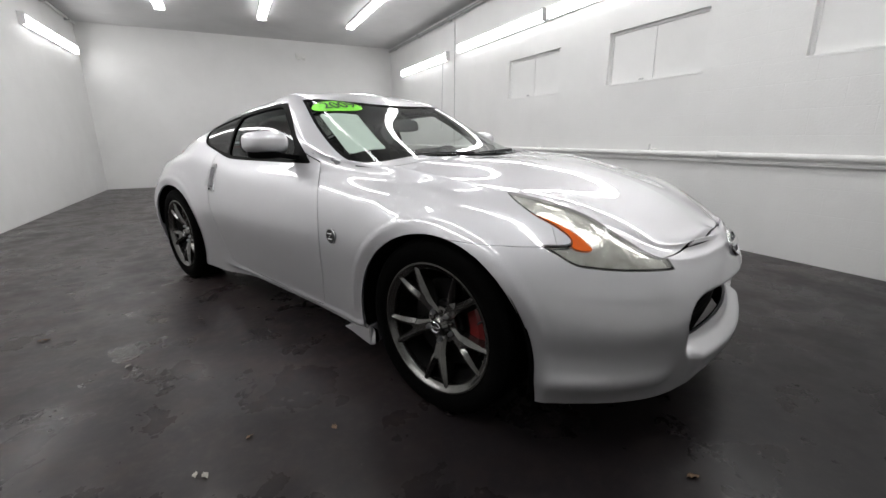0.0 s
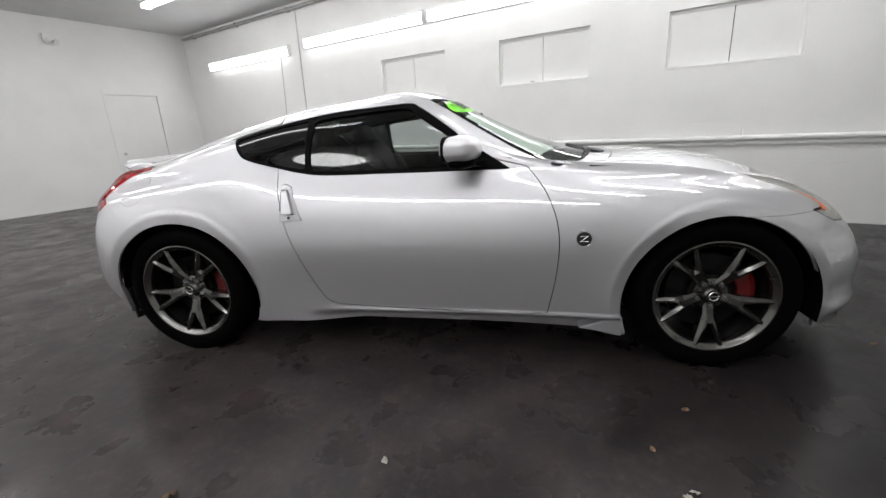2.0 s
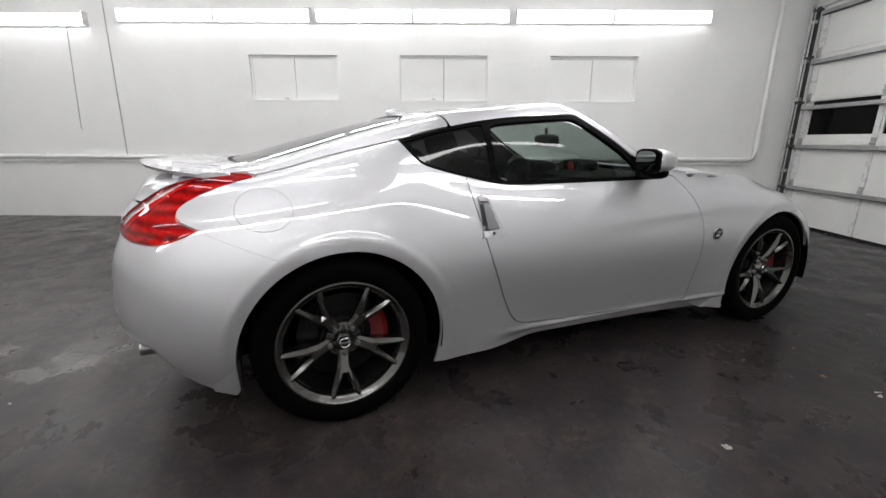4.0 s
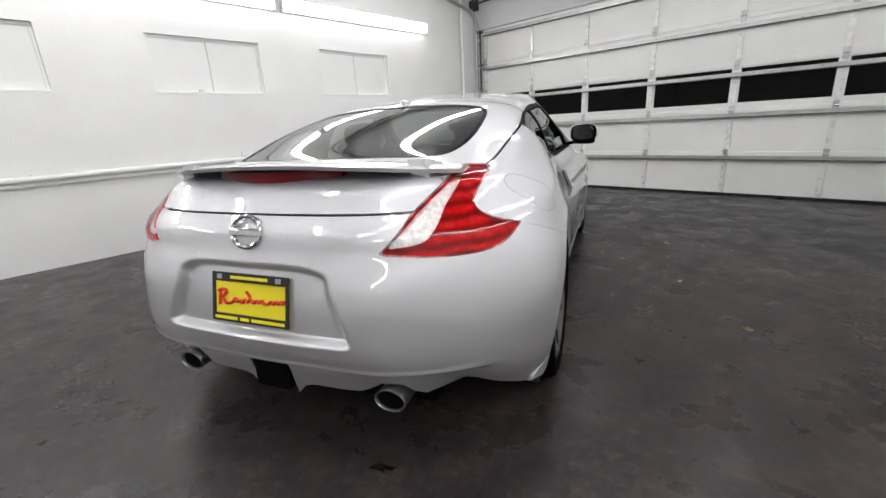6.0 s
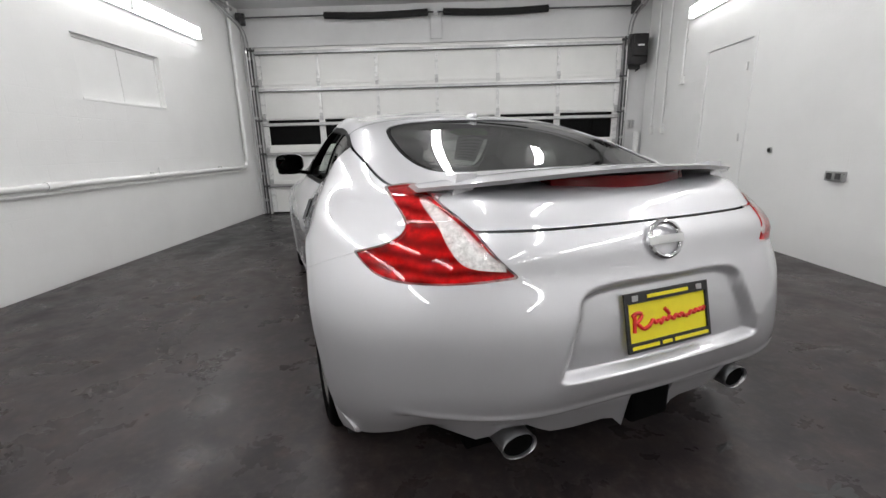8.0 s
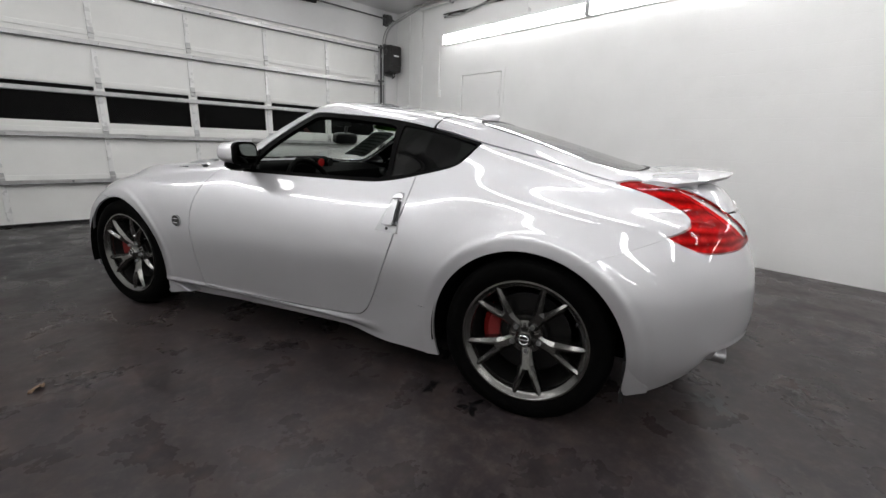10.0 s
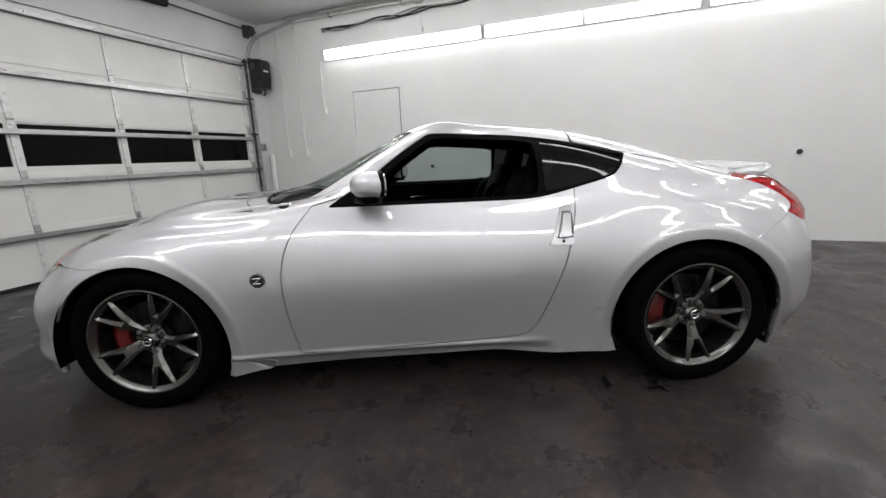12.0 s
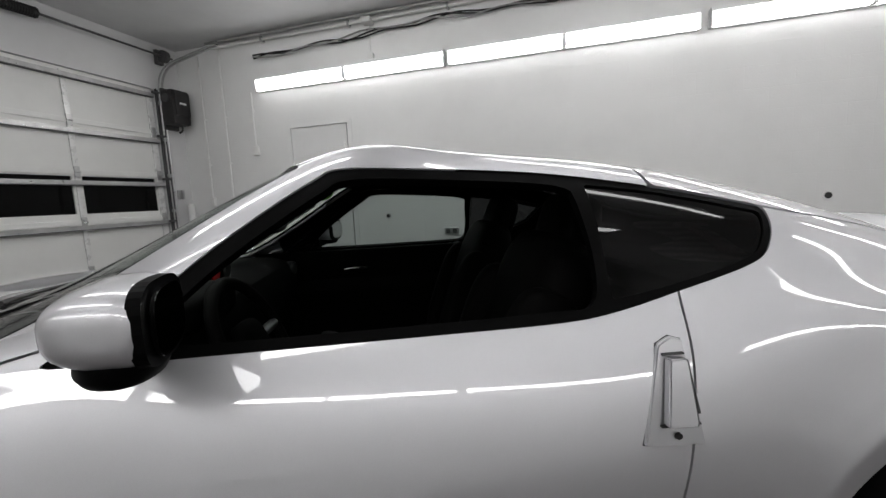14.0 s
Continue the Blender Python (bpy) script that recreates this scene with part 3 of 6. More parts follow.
# lines along the body from the middle of the tail to the middle of the nose; half width, station, height
# lower edge
LOWER_EDGE = (
    (0, 0.28, 0.52, 0.7148, 0.8422, 0.8704, 0.895, 0.889, 0.875, 0.868, 0.868, 0.872, 0.886, 0.885, 0.859, 0.763, 0.545, 0.272, 0),
    (-2.105, -2.095, -2.053, -1.92, -1.73, -1.5, -1.275, -1, -0.7, -0.3, 0.1, 0.45, 0.85, 1.275, 1.62, 1.818, 1.975, 2.053, 2.08),
    (0.368, 0.363, 0.3368, 0.3087, 0.215, 0.18, 0.18, 0.175, 0.172, 0.17, 0.165, 0.16, 0.15, 0.16, 0.187, 0.203, 0.188, 0.195, 0.20))
# sill crease
SILL_CREASE = (
    (0, 0.28, 0.525, 0.748, 0.891, 0.914, 0.915, 0.899, 0.876, 0.872, 0.875, 0.882, 0.9, 0.905, 0.876, 0.778, 0.565, 0.282, 0),
    (-2.13, -2.12, -2.078, -1.935, -1.725, -1.5, -1.275, -1, -0.7, -0.3, 0.1, 0.45, 0.85, 1.275, 1.62, 1.828, 1.99, 2.068, 2.095),
    (0.4239, 0.4193, 0.3995, 0.3587, 0.3, 0.3, 0.3, 0.29, 0.275, 0.262, 0.25, 0.243, 0.24, 0.25, 0.285, 0.295, 0.3, 0.3, 0.3))
# lower side
LOWER_SIDE = (
    (0, 0.28, 0.53, 0.763, 0.921, 0.941, 0.93, 0.909, 0.89, 0.892, 0.898, 0.903, 0.912, 0.912, 0.879, 0.783, 0.575, 0.292, 0),
    (-2.14, -2.13, -2.078, -1.935, -1.71, -1.5, -1.275, -1, -0.7, -0.3, 0.1, 0.45, 0.85, 1.275, 1.62, 1.828, 1.995, 2.083, 2.11),
    (0.5171, 0.5171, 0.507, 0.4828, 0.45, 0.47, 0.5, 0.46, 0.44, 0.43, 0.42, 0.42, 0.43, 0.45, 0.43, 0.42, 0.42, 0.42, 0.42))
# waist
WAIST = (
    (0, 0.28, 0.53, 0.753, 0.906, 0.938, 0.932, 0.91, 0.901, 0.906, 0.912, 0.915, 0.918, 0.912, 0.862, 0.753, 0.56, 0.282, 0),
    (-2.115, -2.1, -2.053, -1.915, -1.7, -1.5, -1.275, -1, -0.7, -0.3, 0.1, 0.45, 0.85, 1.275, 1.6, 1.798, 1.955, 2.048, 2.08),
    (0.6662, 0.6662, 0.6566, 0.6451, 0.645, 0.68, 0.705, 0.65, 0.61, 0.6, 0.6, 0.6, 0.63, 0.675, 0.63, 0.588, 0.55, 0.545, 0.55))
# upper side
UPPER_SIDE = (
    (0, 0.28, 0.52, 0.7048, 0.8272, 0.8804, 0.89, 0.868, 0.863, 0.868, 0.874, 0.877, 0.876, 0.844, 0.764, 0.643, 0.512, 0.262, 0),
    (-2.07, -2.06, -2.013, -1.895, -1.71, -1.5, -1.275, -1, -0.7, -0.3, 0.1, 0.45, 0.85, 1.25, 1.56, 1.748, 1.905, 2.013, 2.045),
    (0.77, 0.77, 0.77, 0.77, 0.79, 0.815, 0.835, 0.82, 0.785, 0.77, 0.77, 0.775, 0.79, 0.785, 0.753, 0.716, 0.637, 0.61, 0.62))
# belt line
BELT = (
    (0, 0.275, 0.5, 0.63, 0.72, 0.775, 0.8, 0.805, 0.783, 0.79, 0.796, 0.798, 0.793, 0.765, 0.669, 0.572, 0.463, 0.242, 0),
    (-2.03, -2.02, -1.968, -1.855, -1.69, -1.49, -1.26, -0.99, -0.72, -0.3, 0.1, 0.4, 0.8, 1.2, 1.5, 1.703, 1.878, 1.988, 2.025),
    (0.855, 0.855, 0.855, 0.86, 0.875, 0.9, 0.93, 0.95, 0.93, 0.9, 0.9, 0.905, 0.868, 0.838, 0.803, 0.757, 0.656, 0.63, 0.64))
# glass middle
GLASS_MIDDLE = (
    (0, 0.272, 0.49, 0.605, 0.675, 0.722, 0.748, 0.752, 0.73, 0.726, 0.728, 0.764, 0.785, 0.735, 0.639, 0.535, 0.432, 0.235, 0),
    (-1.9975, -1.9855, -1.9337, -1.827, -1.674, -1.495, -1.27, -0.995, -0.73, -0.3, 0.02, 0.32, 0.68, 1.15, 1.478, 1.697, 1.877, 1.973, 2.013),
    (0.905, 0.905, 0.905, 0.91, 0.922, 0.942, 0.988, 1.03, 1.052, 1.07, 1.07, 0.985, 0.93, 0.892, 0.82, 0.771, 0.667, 0.666, 0.65))
# roof rail, hood and hatch gap
ROOF_RAIL = (
    (0, 0.27, 0.48, 0.578, 0.628, 0.668, 0.685, 0.688, 0.655, 0.632, 0.622, 0.722, 0.765, 0.7, 0.6, 0.498, 0.4, 0.225, 0),
    (-1.9615, -1.9465, -1.8951, -1.791, -1.652, -1.5, -1.275, -1, -0.74, -0.3, -0.06, 0.23, 0.56, 1.1, 1.468, 1.7, 1.88, 1.965, 2),
    (0.945, 0.945, 0.945, 0.948, 0.953, 0.968, 1.028, 1.088, 1.148, 1.205, 1.217, 1.055, 0.915, 0.858, 0.828, 0.776, 0.675, 0.65, 0.658))
# roof edge
ROOF_EDGE = (
    (0, 0.22, 0.4, 0.48, 0.52, 0.55, 0.568, 0.562, 0.548, 0.535, 0.53, 0.61, 0.63, 0.53, 0.46, 0.385, 0.3, 0.16, 0),
    (-1.9225, -1.9075, -1.8415, -1.735, -1.605, -1.46, -1.25, -0.99, -0.72, -0.3, -0.03, 0.3, 0.68, 1.15, 1.5, 1.735, 1.905, 1.968, 1.99),
    (0.962, 0.964, 0.967, 0.976, 0.99, 1.018, 1.08, 1.148, 1.207, 1.258, 1.262, 1.095, 0.925, 0.885, 0.832, 0.765, 0.677, 0.663, 0.663))
# middle line
MIDDLE = (
    (0, 0, 0, 0, 0, 0, 0, 0, 0, 0, 0, 0, 0, 0, 0, 0, 0, 0, 0),
    (-1.898, -1.878, -1.8072, -1.712, -1.584, -1.44, -1.24, -0.98, -0.71, -0.3, 0, 0.38, 0.85, 1.22, 1.54, 1.76, 1.895, 1.96, 1.985),
    (0.97, 0.973, 0.983, 0.998, 1.025, 1.066, 1.123, 1.192, 1.248, 1.299, 1.288, 1.092, 0.938, 0.915, 0.868, 0.79, 0.71, 0.675, 0.665))
LINES = [LOWER_EDGE, SILL_CREASE, LOWER_SIDE, WAIST, UPPER_SIDE, BELT, GLASS_MIDDLE, ROOF_RAIL, ROOF_EDGE, MIDDLE]
NS = 19


def spline(x, y, q, ends=None):
    """Natural cubic spline through (x, y) along axis 0, taken at q; ends fixes the slopes at both ends."""
    x, y = np.asarray(x, float), np.asarray(y, float)
    n, h = len(x), np.diff(x)
    A, r = np.zeros((n, n)), np.zeros((n,) + y.shape[1:])
    for i in range(1, n - 1):
        A[i, i - 1], A[i, i], A[i, i + 1] = h[i - 1], 2 * (h[i - 1] + h[i]), h[i]
        r[i] = 6 * ((y[i + 1] - y[i]) / h[i] - (y[i] - y[i - 1]) / h[i - 1])
    if ends is None:
        A[0, 0] = A[-1, -1] = 1
    else:
        A[0, 0], A[0, 1] = 2 * h[0], h[0]
        r[0] = 6 * ((y[1] - y[0]) / h[0] - ends[0])
        A[-1, -1], A[-1, -2] = 2 * h[-1], h[-1]
        r[-1] = 6 * (ends[1] - (y[-1] - y[-2]) / h[-1])
    M = np.linalg.solve(A, r.reshape(n, -1)).reshape(r.shape)
    k = np.clip(np.searchsorted(x, q) - 1, 0, n - 2)
    sh = (-1,) + (1,) * (y.ndim - 1)
    a, b, hh = ((x[k + 1] - q)).reshape(sh), ((q - x[k])).reshape(sh), h[k].reshape(sh)
    return M[k] * a ** 3 / (6 * hh) + M[k + 1] * b ** 3 / (6 * hh) + (y[k] / hh - M[k] * hh / 6) * a + (y[k + 1] / hh - M[k + 1] * hh / 6) * b


net = np.array(LINES).transpose(2, 0, 1)  # station, line, xyz
# a fuller shoulder between the upper side and the belt line
ends_ = np.isin(np.arange(NS), (0, 1, 2, 16, 17, 18))
way = np.stack([np.interp(np.arange(NS), (6, 8, 12, 14), (0.6, 0.43, 0.43, 0.6)), np.where(ends_, 0.62, 0.36), np.full(NS, 0.36)], 1)
net = np.insert(net, 5, net[:, 5] + way * (net[:, 4] - net[:, 5]), axis=1)
chord = np.linalg.norm(np.diff(net[:, 3:9], axis=0), axis=2).mean(1)
S_AT = np.concatenate([[0], np.cumsum(chord)])
G_AT = np.array([0, .10, .26, .43, .58, .655, .70, .78, .88, 1.05, 1.55])
UN, VN = 440, 140
u = np.linspace(0, S_AT[-1], UN)
v = np.concatenate([np.linspace(0, .88, 102)[:-1], np.linspace(.88, 1.55, VN - 101)])
# across first, level at the middle line; then along, square to the middle plane at tail and nose
flat = np.zeros((2, NS, 3))
flat[0] = (net[:, 1] - net[:, 0]) / (G_AT[1] - G_AT[0])
flat[1] = (net[:, 10] - net[:, 9]) / (G_AT[10] - G_AT[9])
flat[1, :, 1] *= 0.3
flat[1, :, 2] = 0
flat[1, :, 0] = np.minimum(flat[1, :, 0], -0.0)
cross = spline(G_AT, net.transpose(1, 0, 2), v, flat)  # v, station, xyz
cross[:, 0, 0] = cross[:, -1, 0] = 0
e0, e1 = np.zeros((VN, 3)), np.zeros((VN, 3))
e0[:, 0] = (cross[:, 1, 0] - cross[:, 0, 0]) / (S_AT[1] - S_AT[0])
e1[:, 0] = (cross[:, -1, 0] - cross[:, -2, 0]) / (S_AT[-1] - S_AT[-2])
SURF = spline(S_AT, cross.transpose(1, 0, 2), u, (e0, e1))  # u, v, xyz
SURF[:, -1, 0] = 0
SURF[0, :, 0] = SURF[-1, :, 0] = 0
SURF[..., 0] = np.maximum(SURF[..., 0], 0)
for _ in range(24):
    inner = SURF[1:-1, 1:-1]
    SURF[1:-1, 1:-1] = inner * 0.4 + 0.15 * (SURF[:-2, 1:-1] + SURF[2:, 1:-1] + SURF[1:-1, :-2] + SURF[1:-1, 2:])


def smooth01(t):
    t = np.clip(t, 0, 1)
    return t * t * (3 - 2 * t)


# flared wheel arches
ARCHES = ((1.279, 0.304, 0.394), (-1.265, 0.318, 0.388))
for wy, wz, wr in ARCHES:
    rad = np.hypot(SURF[..., 1] - wy, SURF[..., 2] - wz)
    side = smooth01((SURF[..., 0] - 0.70) / 0.1)
    SURF[..., 0] += side * (0.006 * smooth01((wr + 0.075 - rad) / 0.035) - 0.14 * np.clip(wr + 0.052 - rad, 0, 0.06) + 0.004 * np.exp(-((rad - wr - 0.07) / 0.05) ** 2))


class Shell:
    """Triangles with points, normals and grid place, that can be cut by a scalar field."""

    def __init__(self, P, N, Q, F):
        self.P, self.N, self.Q, self.F = P, N, Q, F

    def cut(self, f):
        """The part where f > 0 and the part where f < 0."""
        P, N, Q, F = self.P, self.N, self.Q, self.F
        s = f[F] > 0
        c = s.sum(1)
        pos, neg = [F[c == 3]], [F[c == 0]]
        addP, addN, addQ, seen = [], [], [], {}
        base = len(P)

        def mid(i, j):
            key = (min(i, j), max(i, j))
            if key not in seen:
                i, j = key
                t = f[i] / (f[i] - f[j])
                seen[key] = base + len(addP)
                addP.append(P[i] + t * (P[j] - P[i]))
                addN.append(N[i] + t * (N[j] - N[i]))
                addQ.append(Q[i] + t * (Q[j] - Q[i]))
            return seen[key]

        ep, en = [], []
        for tri in F[(c == 1) | (c == 2)]:
            sg = f[tri] > 0
            lone = int(np.argmax(sg)) if sg.sum() == 1 else int(np.argmin(sg))
            a, b, d = tri[lone], tri[(lone + 1) % 3], tri[(lone + 2) % 3]
            ab, ad = mid(a, b), mid(a, d)
            one, two = (ep, en) if sg.sum() == 1 else (en, ep)
            one.append((a, ab, ad))
            two += [(ab, b, d), (ab, d, ad)]
        if addP:
            P, N, Q = np.vstack([P, addP]), np.vstack([N, addN]), np.vstack([Q, addQ])
        out = []
        for whole, extra in ((pos[0], ep), (neg[0], en)):
            FF = np.vstack([whole, np.array(extra, int).reshape(-1, 3)])
            used, inv = np.unique(FF, return_inverse=True)
            out.append(Shell(P[used], N[used], Q[used], inv.reshape(-1, 3)))
        return out

    def only(self, f):
        return self.cut(f)[0]

    def moved(self, d):
        return Shell(self.P + d * self.N, self.N, self.Q, self.F)

    def part(self, name, material, parent, sides=(1, -1), label="", rim=0.0, thick=0.0):
        """One mesh for each side asked for; thick turns the free edges inwards by that depth."""
        made = []
        for s in sides if isinstance(sides, tuple) else (sides,):
            both = s == 0
            P, N, F = self.P, self.N, self.F
            if thick:
                e = np.vstack([F[:, [0, 1]], F[:, [1, 2]], F[:, [2, 0]]])
                key = np.sort(e, 1)
                _, first, cnt = np.unique(key, axis=0, return_index=True, return_counts=True)
                rim_e = e[first[cnt == 1]]
                rim_e = rim_e[~((np.abs(P[rim_e[:, 0], 0]) < 1e-6) & (np.abs(P[rim_e[:, 1], 0]) < 1e-6))]
                n0 = len(P)
                ids = np.unique(rim_e)
                low = dict(zip(ids.tolist(), range(n0 + len(ids), n0 + 2 * len(ids))))
                top = dict(zip(ids.tolist(), range(n0, n0 + len(ids))))
                P = np.vstack([P, P[ids], P[ids] - thick * N[ids]])
                N = np.vstack([N, N[ids], N[ids]])
                q = []
                for i, j in rim_e.tolist():
                    q += [(top[j], top[i], low[i]), (top[j], low[i], low[j])]
                rimF = np.array(q, int)
            else:
                rimF = np.zeros((0, 3), int)
            allF = np.vstack([F, rimF])
            if both:
                n = len(P)
                P2, N2 = P * (-1, 1, 1), N * (-1, 1, 1)
                P, N, allF = np.vstack([P, P2]), np.vstack([N, N2]), np.vstack([allF, allF[:, ::-1] + n])
            elif s < 0:
                P, N, allF = P * (-1, 1, 1), N * (-1, 1, 1), allF[:, ::-1]
            me = bpy.data.meshes.new(name)
            me.from_pydata(P.tolist(), [], allF.tolist())
            me.shade_smooth()
            if not thick:
                me.normals_split_custom_set_from_vertices((N / np.maximum(np.linalg.norm(N, axis=1, keepdims=True), 1e-9)).tolist())
            else:
                loopn = N[allF.ravel()].copy()
                fn = np.cross(P[allF[:, 1]] - P[allF[:, 0]], P[allF[:, 2]] - P[allF[:, 0]])
                k0 = len(F)
                span = len(F) + len(rimF)
                isrim = np.zeros(len(allF), bool)
                isrim[k0:span] = True
                if both:
                    isrim[span + k0:] = True
                loopn.reshape(-1, 3, 3)[isrim] = fn[isrim][:, None, :]
                loopn /= np.maximum(np.linalg.norm(loopn, axis=1, keepdims=True), 1e-9)
                me.normals_split_custom_set(loopn.tolist())
            me.materials.append(material)
            ob = new(name, me)
            ob.parent = parent
            if label:
                ob["label"] = label
            made.append(ob)
        return made


def grid_shell(S, U, V):
    n, m = S.shape[:2]
    du, dv = np.gradient(S, axis=0), np.gradient(S, axis=1)
    # one-sided differences get a mirrored neighbour at the middle plane
    for k in (0, -1):
        du[k] = (du[k][..., 0:1] * (1, 0, 0))
    dv[:, -1] = dv[:, -1] * (1, 0, 0)
    N = np.cross(du, dv)
    ln = np.linalg.norm(N, axis=2)
    N /= np.maximum(ln, 1e-12)[..., None]
    N = -N if N[n // 2, m // 2, 0] < 0 else N
    N[0], N[-1] = N[1] * (0, 1, 1), N[-2] * (0, 1, 1)
    N[:, -1] *= (0, 1, 1)
    N /= np.maximum(np.linalg.norm(N, axis=2), 1e-9)[..., None]
    i = np.arange(n * m).reshape(n, m)
    a, b, c, d = i[:-1, :-1].ravel(), i[1:, :-1].ravel(), i[1:, 1:].ravel(), i[:-1, 1:].ravel()
    F = np.vstack([np.stack([a, b, c], 1), np.stack([a, c, d], 1)])
    P = S.reshape(-1, 3)
    fn = np.cross(P[F[:, 1]] - P[F[:, 0]], P[F[:, 2]] - P[F[:, 0]])
    area = np.linalg.norm(fn, axis=1)
    if (fn * N.reshape(-1, 3)[F[:, 0]]).sum() < 0:
        F = F[:, ::-1]
    F = F[area > 1e-10]
    Q = np.stack(np.meshgrid(U, V, indexing="ij"), 2).reshape(-1, 2)
    return Shell(P, N.reshape(-1, 3), Q, F)


BODY = grid_shell(SURF, u, v)


def loop(points, n=10, sharp=()):
    """A smooth closed line through points; the corners named in sharp stay sharp."""
    p = [np.array(q, float) for q in points]
    k, out = len(p), []
    for i in range(k):
        a, b, c, d = p[i - 1], p[i], p[(i + 1) % k], p[(i + 2) % k]
        if i in sharp:
            a = b - (c - b)
        if (i + 1) % k in sharp:
            d = c + (c - b)
        for t in np.arange(n) / n:
            out.append(0.5 * (2 * b + (c - a) * t + (2 * a - 5 * b + 4 * c - d) * t ** 2 + (3 * b - a - 3 * c + d) * t ** 3))
    return np.array(out)


def inside(X, Y, poly):
    """Signed distance of points to a closed line: positive within."""
    best = np.full(len(X), 1e9)
    odd = np.zeros(len(X), bool)
    for (ax, ay), (bx, by) in zip(poly, np.roll(poly, -1, 0)):
        ex, ey = bx - ax, by - ay
        L = ex * ex + ey * ey
        if L < 1e-14:
            continue
        t = np.clip(((X - ax) * ex + (Y - ay) * ey) / L, 0, 1)
        best = np.minimum(best, np.hypot(X - ax - t * ex, Y - ay - t * ey))
        if abs(ey) > 1e-12:
            odd ^= ((ay > Y) != (by > Y)) & (X < ax + (Y - ay) / ey * ex)
    return np.where(odd, best, -best)


PAINT = mat("silver_metallic_paint", (0.615, 0.615, 0.635), 0.46, metal=0.7, coat=1.0, coat_rough=0.012, noise_scale=900, tint=(0.55, 0.55, 0.57), amount=0.6, detail=1.0)
PAINT.node_tree.nodes["Principled BSDF"].inputs["Coat IOR"].default_value = 1.9


def thin_glass(name, tint, rough=0.0, ior=1.5, falloff=5.0):
    """Thin glazing: tinted straight-through light under a clear gloss."""
    m = bpy.data.materials.new(name)
    m.use_nodes = True
    nt = m.node_tree
    nt.nodes.remove(nt.nodes["Principled BSDF"])
    t, g, w, p, f, x = (nt.nodes.new(k) for k in ("ShaderNodeBsdfTransparent", "ShaderNodeBsdfGlossy", "ShaderNodeLayerWeight", "ShaderNodeMath", "ShaderNodeMapRange", "ShaderNodeMixShader"))
    t.inputs["Color"].default_value = (*tint, 1)
    g.inputs["Roughness"].default_value = rough
    w.inputs["Blend"].default_value = 0.5
    p.operation = "POWER"
    p.inputs[1].default_value = falloff
    f.inputs["To Min"].default_value = ((ior - 1) / (ior + 1)) ** 2
    nt.links.new(w.outputs["Facing"], p.inputs[0])
    nt.links.new(p.outputs["Value"], f.inputs["Value"])
    nt.links.new(f.outputs["Result"], x.inputs["Fac"])
    nt.links.new(t.outputs["BSDF"], x.inputs[1])
    nt.links.new(g.outputs["BSDF"], x.inputs[2])
    nt.links.new(x.outputs["Shader"], nt.nodes["Material Output"].inputs["Surface"])
    return m


INNER = mat("black_inner_trim", (0.003, 0.003, 0.003), 0.8, ior=1.12)
TRIM = mat("black_window_trim", (0.0015, 0.0015, 0.0015), 0.5, bump=0.05, ior=1.12)
RUBBER = mat("tyre_rubber", (0.0012, 0.0012, 0.0012), 0.8, noise_scale=30, tint=(0.0025, 0.0024, 0.0022), amount=0.7, bump=0.3, bump_scale=120, spec=0.5, ior=1.12)
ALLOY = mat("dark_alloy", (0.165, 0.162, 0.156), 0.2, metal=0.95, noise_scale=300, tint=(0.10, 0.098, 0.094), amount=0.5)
# near-black alloy: shade behind the spokes put into the colour; also the centre caps
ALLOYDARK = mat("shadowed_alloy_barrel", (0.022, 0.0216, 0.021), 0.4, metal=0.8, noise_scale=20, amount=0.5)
CHROME = mat("chrome", (0.75, 0.75, 0.76), 0.08, metal=1.0)
SATIN = mat("satin_chrome", (0.40, 0.40, 0.41), 0.28, metal=0.9)
CALIPER = mat("red_caliper_paint", (0.14, 0.0045, 0.004), 0.4, coat=0.3, noise_scale=20, amount=0.4)
DISC = mat("brake_disc_iron", (0.02, 0.0195, 0.019), 0.4, metal=0.8, noise_scale=40, amount=0.5)
REDLENS = thin_glass("red_lamp_lens", (0.88, 0.003, 0.009), 0.02)
CLEARLENS = thin_glass("clear_lamp_lens", (0.98, 0.98, 0.97), 0.02, falloff=7.0)
REDBUCKET = mat("lamp_reflector_red", (0.85, 0.83, 0.83), 0.3, metal=0.0, noise_scale=40, tint=(0.22, 0.20, 0.20), amount=0.8, bump=0.5, bump_scale=120)
band = REDBUCKET.node_tree
wave, wco, wmix = band.nodes.new("ShaderNodeTexWave"), band.nodes.new("ShaderNodeTexCoord"), band.nodes.new("ShaderNodeMix")
wave.bands_direction = "Z"
wave.inputs["Scale"].default_value, wave.inputs["Distortion"].default_value, wave.inputs["Detail"].default_value = 9.0, 2.5, 1.0
wmix.data_type, wmix.blend_type = "RGBA", "MULTIPLY"
wmix.inputs["Factor"].default_value = 0.75
band.links.new(wco.outputs["Object"], wave.inputs["Vector"])
soil = band.nodes["Principled BSDF"].inputs["Base Color"].links[0].from_socket
band.links.new(soil, wmix.inputs["A"])
band.links.new(wave.outputs["Color"], wmix.inputs["B"])
band.links.new(wmix.outputs["Result"], band.nodes["Principled BSDF"].inputs["Base Color"])
SILVERBUCKET = mat("lamp_reflector", (0.92, 0.92, 0.92), 0.2, metal=0.15, noise_scale=70, tint=(0.45, 0.45, 0.45), amount=0.9, bump=0.8, bump_scale=80)
